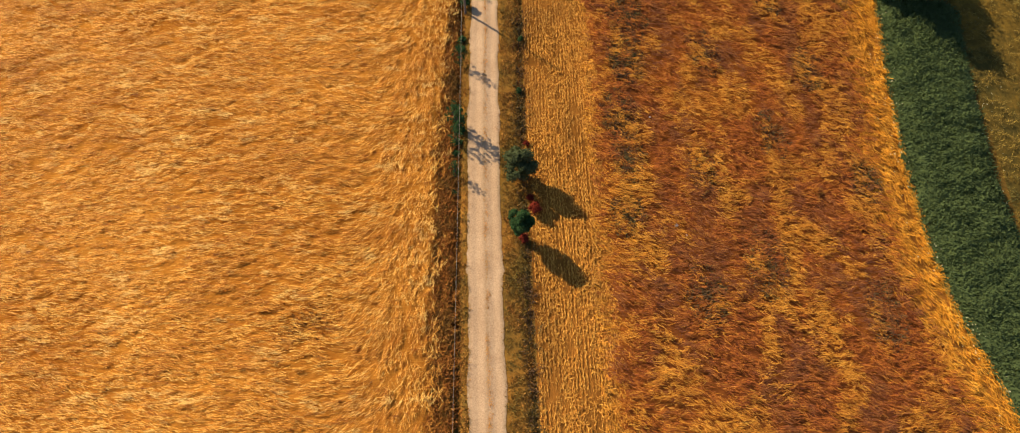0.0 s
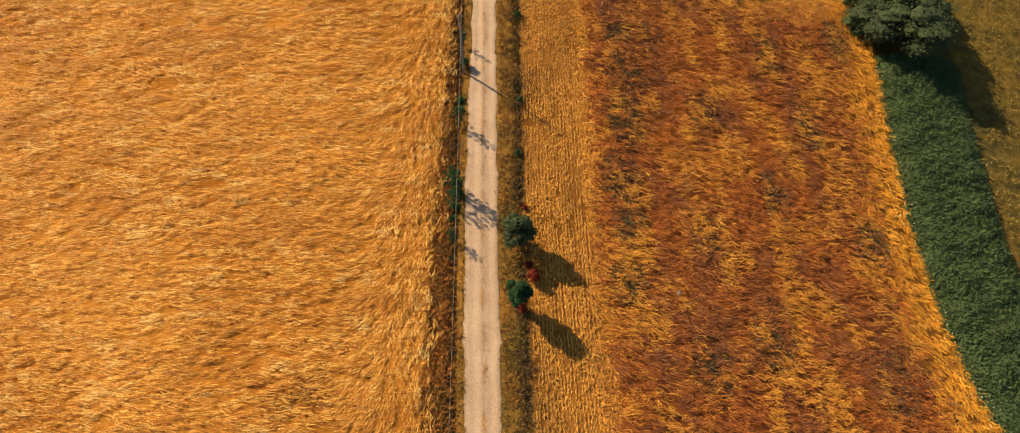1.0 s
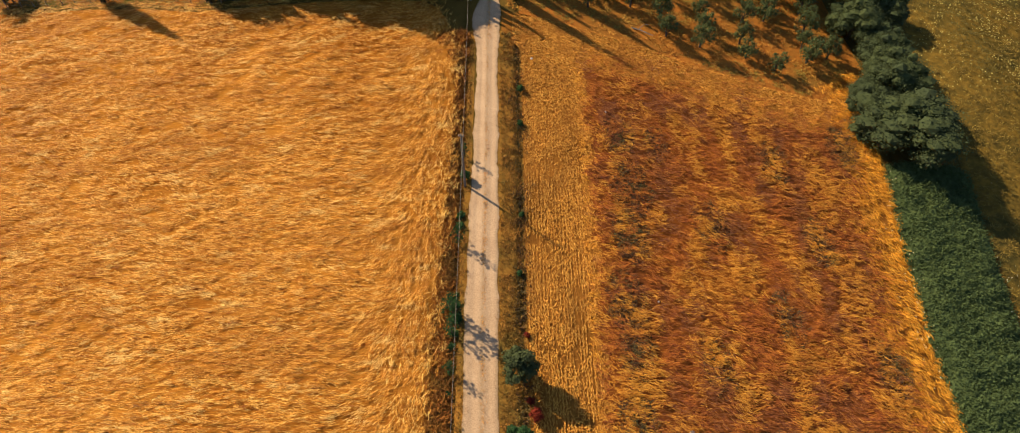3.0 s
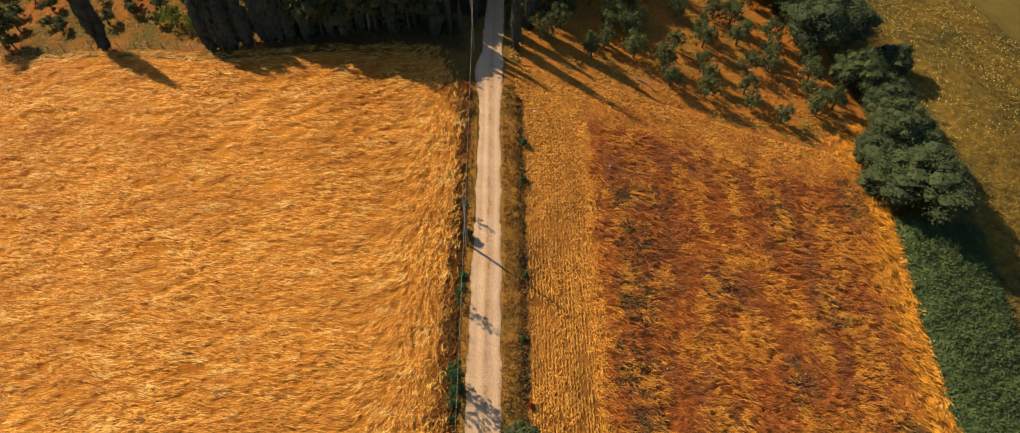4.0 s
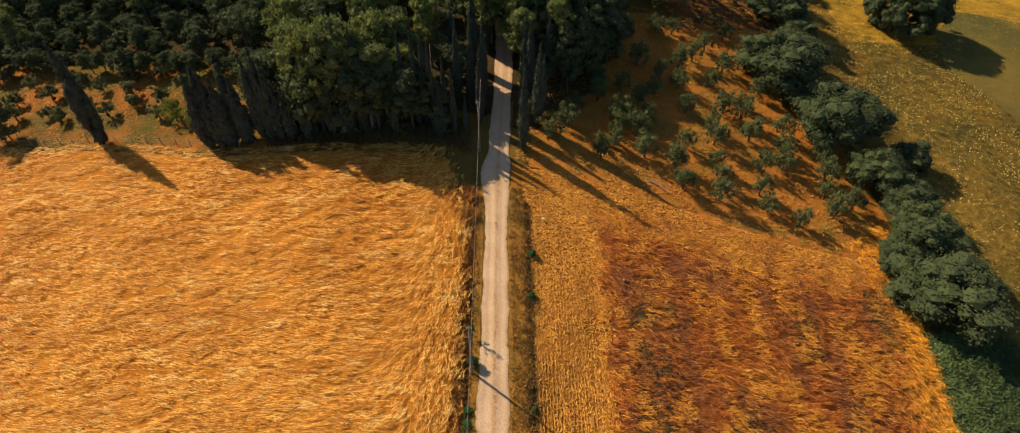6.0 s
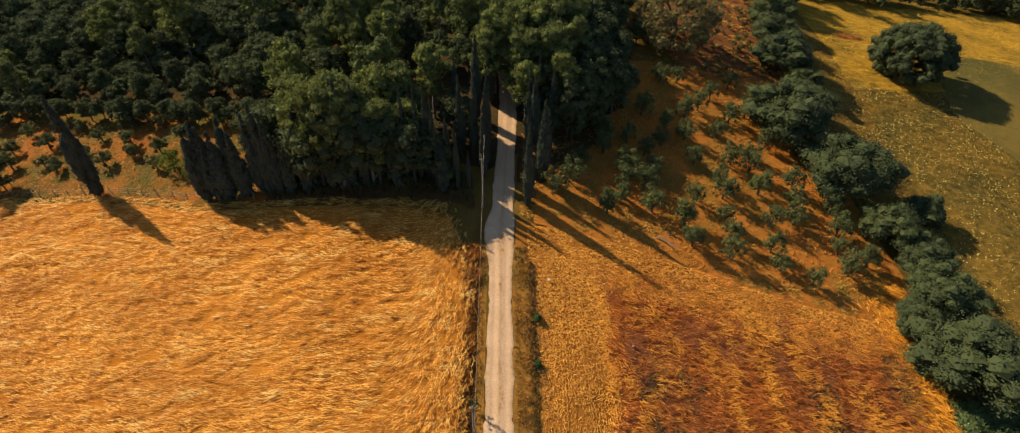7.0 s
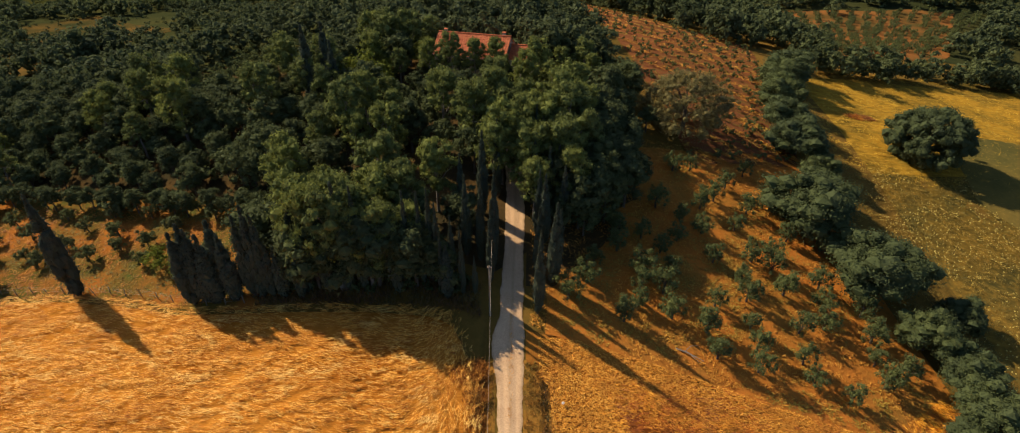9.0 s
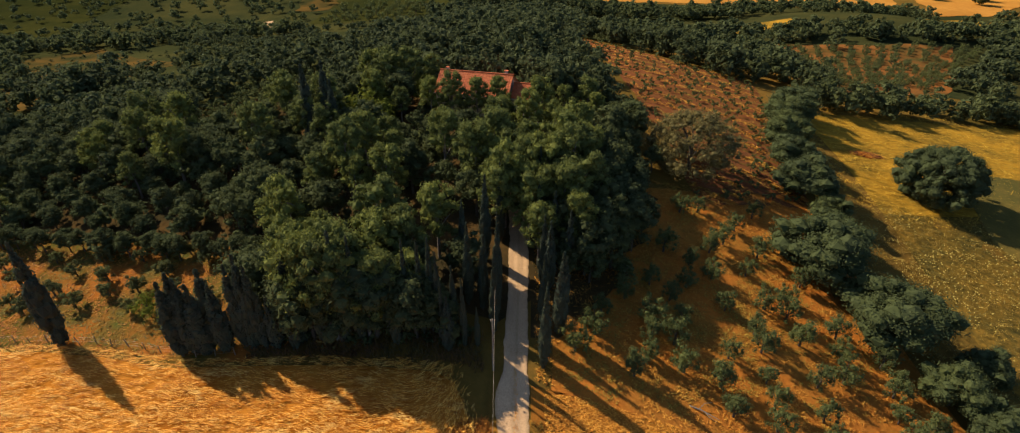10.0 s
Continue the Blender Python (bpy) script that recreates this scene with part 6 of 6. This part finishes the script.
hz = float(ground(-10.5, 137.0))
gable_house("farmhouse", "ochre stone farmhouse with red clay tile roof among trees", pose(-10.6, 136.4, hz, 0, 0, -12), 13.0, 8.4, 3.9, 6.4, ((-5.6, 0.4, 0.4), (5.4, 0.5, 0.5)), ((-4.4, 2.4), (-1.4, 2.4), (1.6, 2.4), (4.6, 2.4)))
gable_house("farmhouse_annex", "low farm building with red tile roof beside the farmhouse", pose(-1.4, 134.6, float(ground(-1.4, 134.6)), 0, 0, -12), 4.2, 5.4, 3.6, 5.2, (), ((0.0, 2.2),))
gable_house("valley_house", "small distant house with red tile roof", pose(-38.0, 412.0, float(ground(-38, 412)), 0, 0, 15), 11.0, 7.0, 5.0, 7.2, ((2.0, 0.3, 0.7),), ((-2.5, 3.2), (2.5, 3.2)))


# ---- fence, poles and wires ----
def fence(points, seed):
    r = np.random.RandomState(seed)
    ob = thing("wire_fence", "leaning wooden posts with thin wires along the wheat field", "fence")
    pv, pf = tube([(0, 0, -0.3), (0, 0, 0.6), (0, 0, 1.25)], [0.06, 0.055, 0.05], 6)
    pv, pf = join([(pv, pf)])
    cap = np.array([[12, 13, 14, 15, 16, 17]])
    me = mesh_of("fence_post", pv, [pf, cap], POLE_WOOD)
    tops = []
    for x, y in points:
        post = part("post", me, ob)
        post.matrix_basis = pose(x, y, float(ground(x, y)), r.normal(0, 6), r.normal(0, 6), r.uniform(0, 360))
        tops.append((x, y, float(ground(x, y))))
    for h in (0.45, 0.85, 1.15):
        wv_, wf_ = tube([(x, y, z + h) for x, y, z in tops], [0.006] * len(tops), 4)
        part("wire", mesh_of("fence_wire", wv_, wf_, WIRE), ob)


fx = np.arange(-104, -34, 2.45)
fence([(x, float(line_y(FENCE_LINE, x)) + 0.12 * math.sin(x)) for x in fx], 80)

pole_top = []
for x, y, h in ((-3.9, -6.0, 7.2), (-4.75, 50.2, 7.2), (-5.4, 78.8, 7.2)):
    z = float(verge(x, y))
    ob = thing("utility_pole", "weathered wooden line pole standing on the verge", "utility pole", "poles along the track", pose(x, y, z))
    pv, pf = tube([(0, 0, -0.6), (0, 0, 3.5), (0, 0, h)], [0.13, 0.11, 0.085], 10)
    part("shaft", mesh_of("pole_shaft", pv, [pf, np.arange(20, 30)[None, :]], POLE_WOOD, True), ob)
    part("bracket", bevelled("pole_bracket", (0.5, 0.08, 0.08), POLE_WOOD, 0.01, (0.0, 0.0, h - 0.25)), ob)
    for s in (-0.2, 0.2):
        iv, jf = tube([(s, 0, h - 0.22), (s, 0, h - 0.14), (s, 0, h - 0.06), (s, 0, h - 0.02)], [0.03, 0.05, 0.045, 0.02], 8)
        part("insulator", mesh_of("pole_insulator", iv, jf, PLASTER, True), ob, "pale ceramic insulator")
    pole_top.append(Vector((x, y, z + h - 0.05)))
for a, b, sag in ((pole_top[0], pole_top[1], 0.8), (pole_top[1], pole_top[2], 0.3), (pole_top[2], Vector((-6.5, 120, float(ground(-6.5, 120)) + 6)), 0.4)):
    for s in (0.2,):
        pts = [a.lerp(b, k / 16) + Vector((s, 0, -sag * 4 * (k / 16) * (1 - k / 16))) for k in range(17)]
        wv_, wf_ = tube(pts, [0.011] * 17, 5)
        tagged(new("overhead_wire", mesh_of("overhead_wire", wv_, wf_, WIRE, True)), "thin overhead wire strung between the line poles", "wire", "wires along the track")

# ---- shrubs beside the track ----
def shrub_crown(r, h, clumps, per, size, g, squash=1.0, core=0.6):
    d = on_shell(clumps, g, -0.2)
    c = np.array([0, 0, h * 0.5]) + d * np.array([r, r, h * 0.45]) * (0.62 * g.uniform(0.6, 1.1, clumps))[:, None]
    return foliage(c, r * g.uniform(0.32, 0.5, clumps), per, size, g, squash, 0.3, core), c


def open_crown(g):
    """A loose, twiggy crown with gaps."""
    q = g.uniform(0, 1, 34)
    a, k = g.uniform(0, 6.3, 34), np.sqrt(g.uniform(0, 1, 34)) * 0.95 * np.sin(np.pi * np.clip(q * 0.85 + 0.15, 0, 1)) ** 0.6
    c = np.stack([k * np.cos(a), k * np.sin(a), 1.0 + 3.3 * q], -1)
    return foliage(c, g.uniform(0.12, 0.26, 34), 17, 0.085, g, 1.0, 0.3, 0.05), c


bush = make_tree("verge_bush", "leafy green bush on the track verge", "bush", lambda g: shrub_crown(0.75, 1.6, 14, 46, 0.10, g), LEAF_FRESH, BARK, 0.9, 0.05, 190, 5)
column = make_tree("young_tree", "young tree with round bright green crown beside the track", "tree", lambda g: crown_oak(1.1, 4.6, 40, 120, 0.10, g, -0.8, 0.12), LEAF_FRESH, BARK, 2.6, 0.08, 191, 4, 0.01)
dark_column = make_tree("young_holm_oak", "dark green young tree beside the track", "tree", lambda g: crown_oak(1.3, 3.5, 34, 120, 0.11, g, -0.8, 0.1), LEAF_OAK, BARK, 2.2, 0.08, 192, 5)
red_bush = make_tree("red_bush", "dry red-leaved bush on the track verge", "bush", lambda g: shrub_crown(0.75, 1.3, 12, 40, 0.09, g), LEAF_RED, BARK, 0.8, 0.04, 193, 5)
sparse = make_tree("sparse_tree", "thin sapling with sparse open foliage on the verge", "tree", open_crown, LEAF_FRESH, BARK, 3.2, 0.045, 194, 22, 0.03)
plant(dark_column, 0.9, 31.0, 1.2, 15)
plant(column, 1.0, 25.2, 1.0, 30)
rng = np.random.RandomState(81)
for x, y, s in ((2.2, 27.7, 1.0), (1.2, 24.9, 0.8), (1.9, 28.9, 0.6), (1.6, 34.6, 0.5)):
    plant(red_bush, x, y, s, rng.uniform(0, 360))
for x, y, s, tall in ((-4.75, 51.0, 0.9, 0.9), (-5.0, 46.6, 0.8, 0.6), (-4.95, 45.5, 0.75, 0.55), (-5.05, 38.3, 0.7, 0.5), (-5.0, 37.2, 0.95, 0.5), (-4.95, 36.0, 1.05, 0.5), (-5.1, 34.7, 0.95, 0.5), (-5.15, 33.5, 0.7, 0.5), (-5.2, 29.4, 0.5, 0.6), (1.1, 47.0, 0.5, 1), (1.0, 58.5, 0.6, 1), (1.0, 63.5, 0.7, 1), (0.9, 40.5, 0.5, 1)):
    plant(bush, x, y, s, rng.uniform(0, 360), tall=tall)
for x, y, s in ((-5.1, 43.5, 0.75), (-5.0, 35.7, 1.0), (-5.25, 36.5, 0.85), (-5.1, 34.5, 0.7), (-4.9, 53.6, 0.55), (-5.1, 31.1, 0.6)):
    plant(sparse, x, y, s, rng.uniform(0, 360))

# loose stones and a fallen branch
def stone(r, seed):
    g = np.random.RandomState(seed)
    v = ICO_V * g.uniform(0.72, 1.15, (len(ICO_V), 1)) * np.array([r, r * 0.8, r * 0.6])
    return mesh_of("stone", v, ICO_F, PALE_STONE)


for i, (x, y, r) in enumerate(((15.5, 27.1, 0.24), (2.3, 68.4, 0.20), (10.8, 61.3, 0.22), (16.4, 26.2, 0.12), (14.1, 38.6, 0.12), (24.8, 30.4, 0.10))):
    ob = tagged(new("stone", stone(r, 300 + i)), "pale field stone lying among the dry stalks", "stone", "loose field stones")
    ob.matrix_basis = pose(x, y, float(ground(x, y)) + 0.42, 0, 0, 40 * i)
bz = float(ground(16.5, 75.8))
bv_, bf_ = join([tube([(15.3, 76.6, bz + 0.25), (16.5, 75.9, bz + 0.35), (18.1, 74.7, bz + 0.3)], [0.10, 0.08, 0.03], 6), tube([(16.3, 76.0, bz + 0.34), (17.0, 76.5, bz + 0.7), (17.8, 76.5, bz + 0.8)], [0.05, 0.035, 0.015], 5), tube([(16.9, 75.6, bz + 0.34), (17.0, 74.8, bz + 0.6), (17.6, 74.2, bz + 0.6)], [0.045, 0.03, 0.012], 5)])
tagged(new("fallen_branch", mesh_of("fallen_branch", bv_, bf_, BARK_PALE, True)), "bare grey branch lying at the edge of the olive grove", "branch")
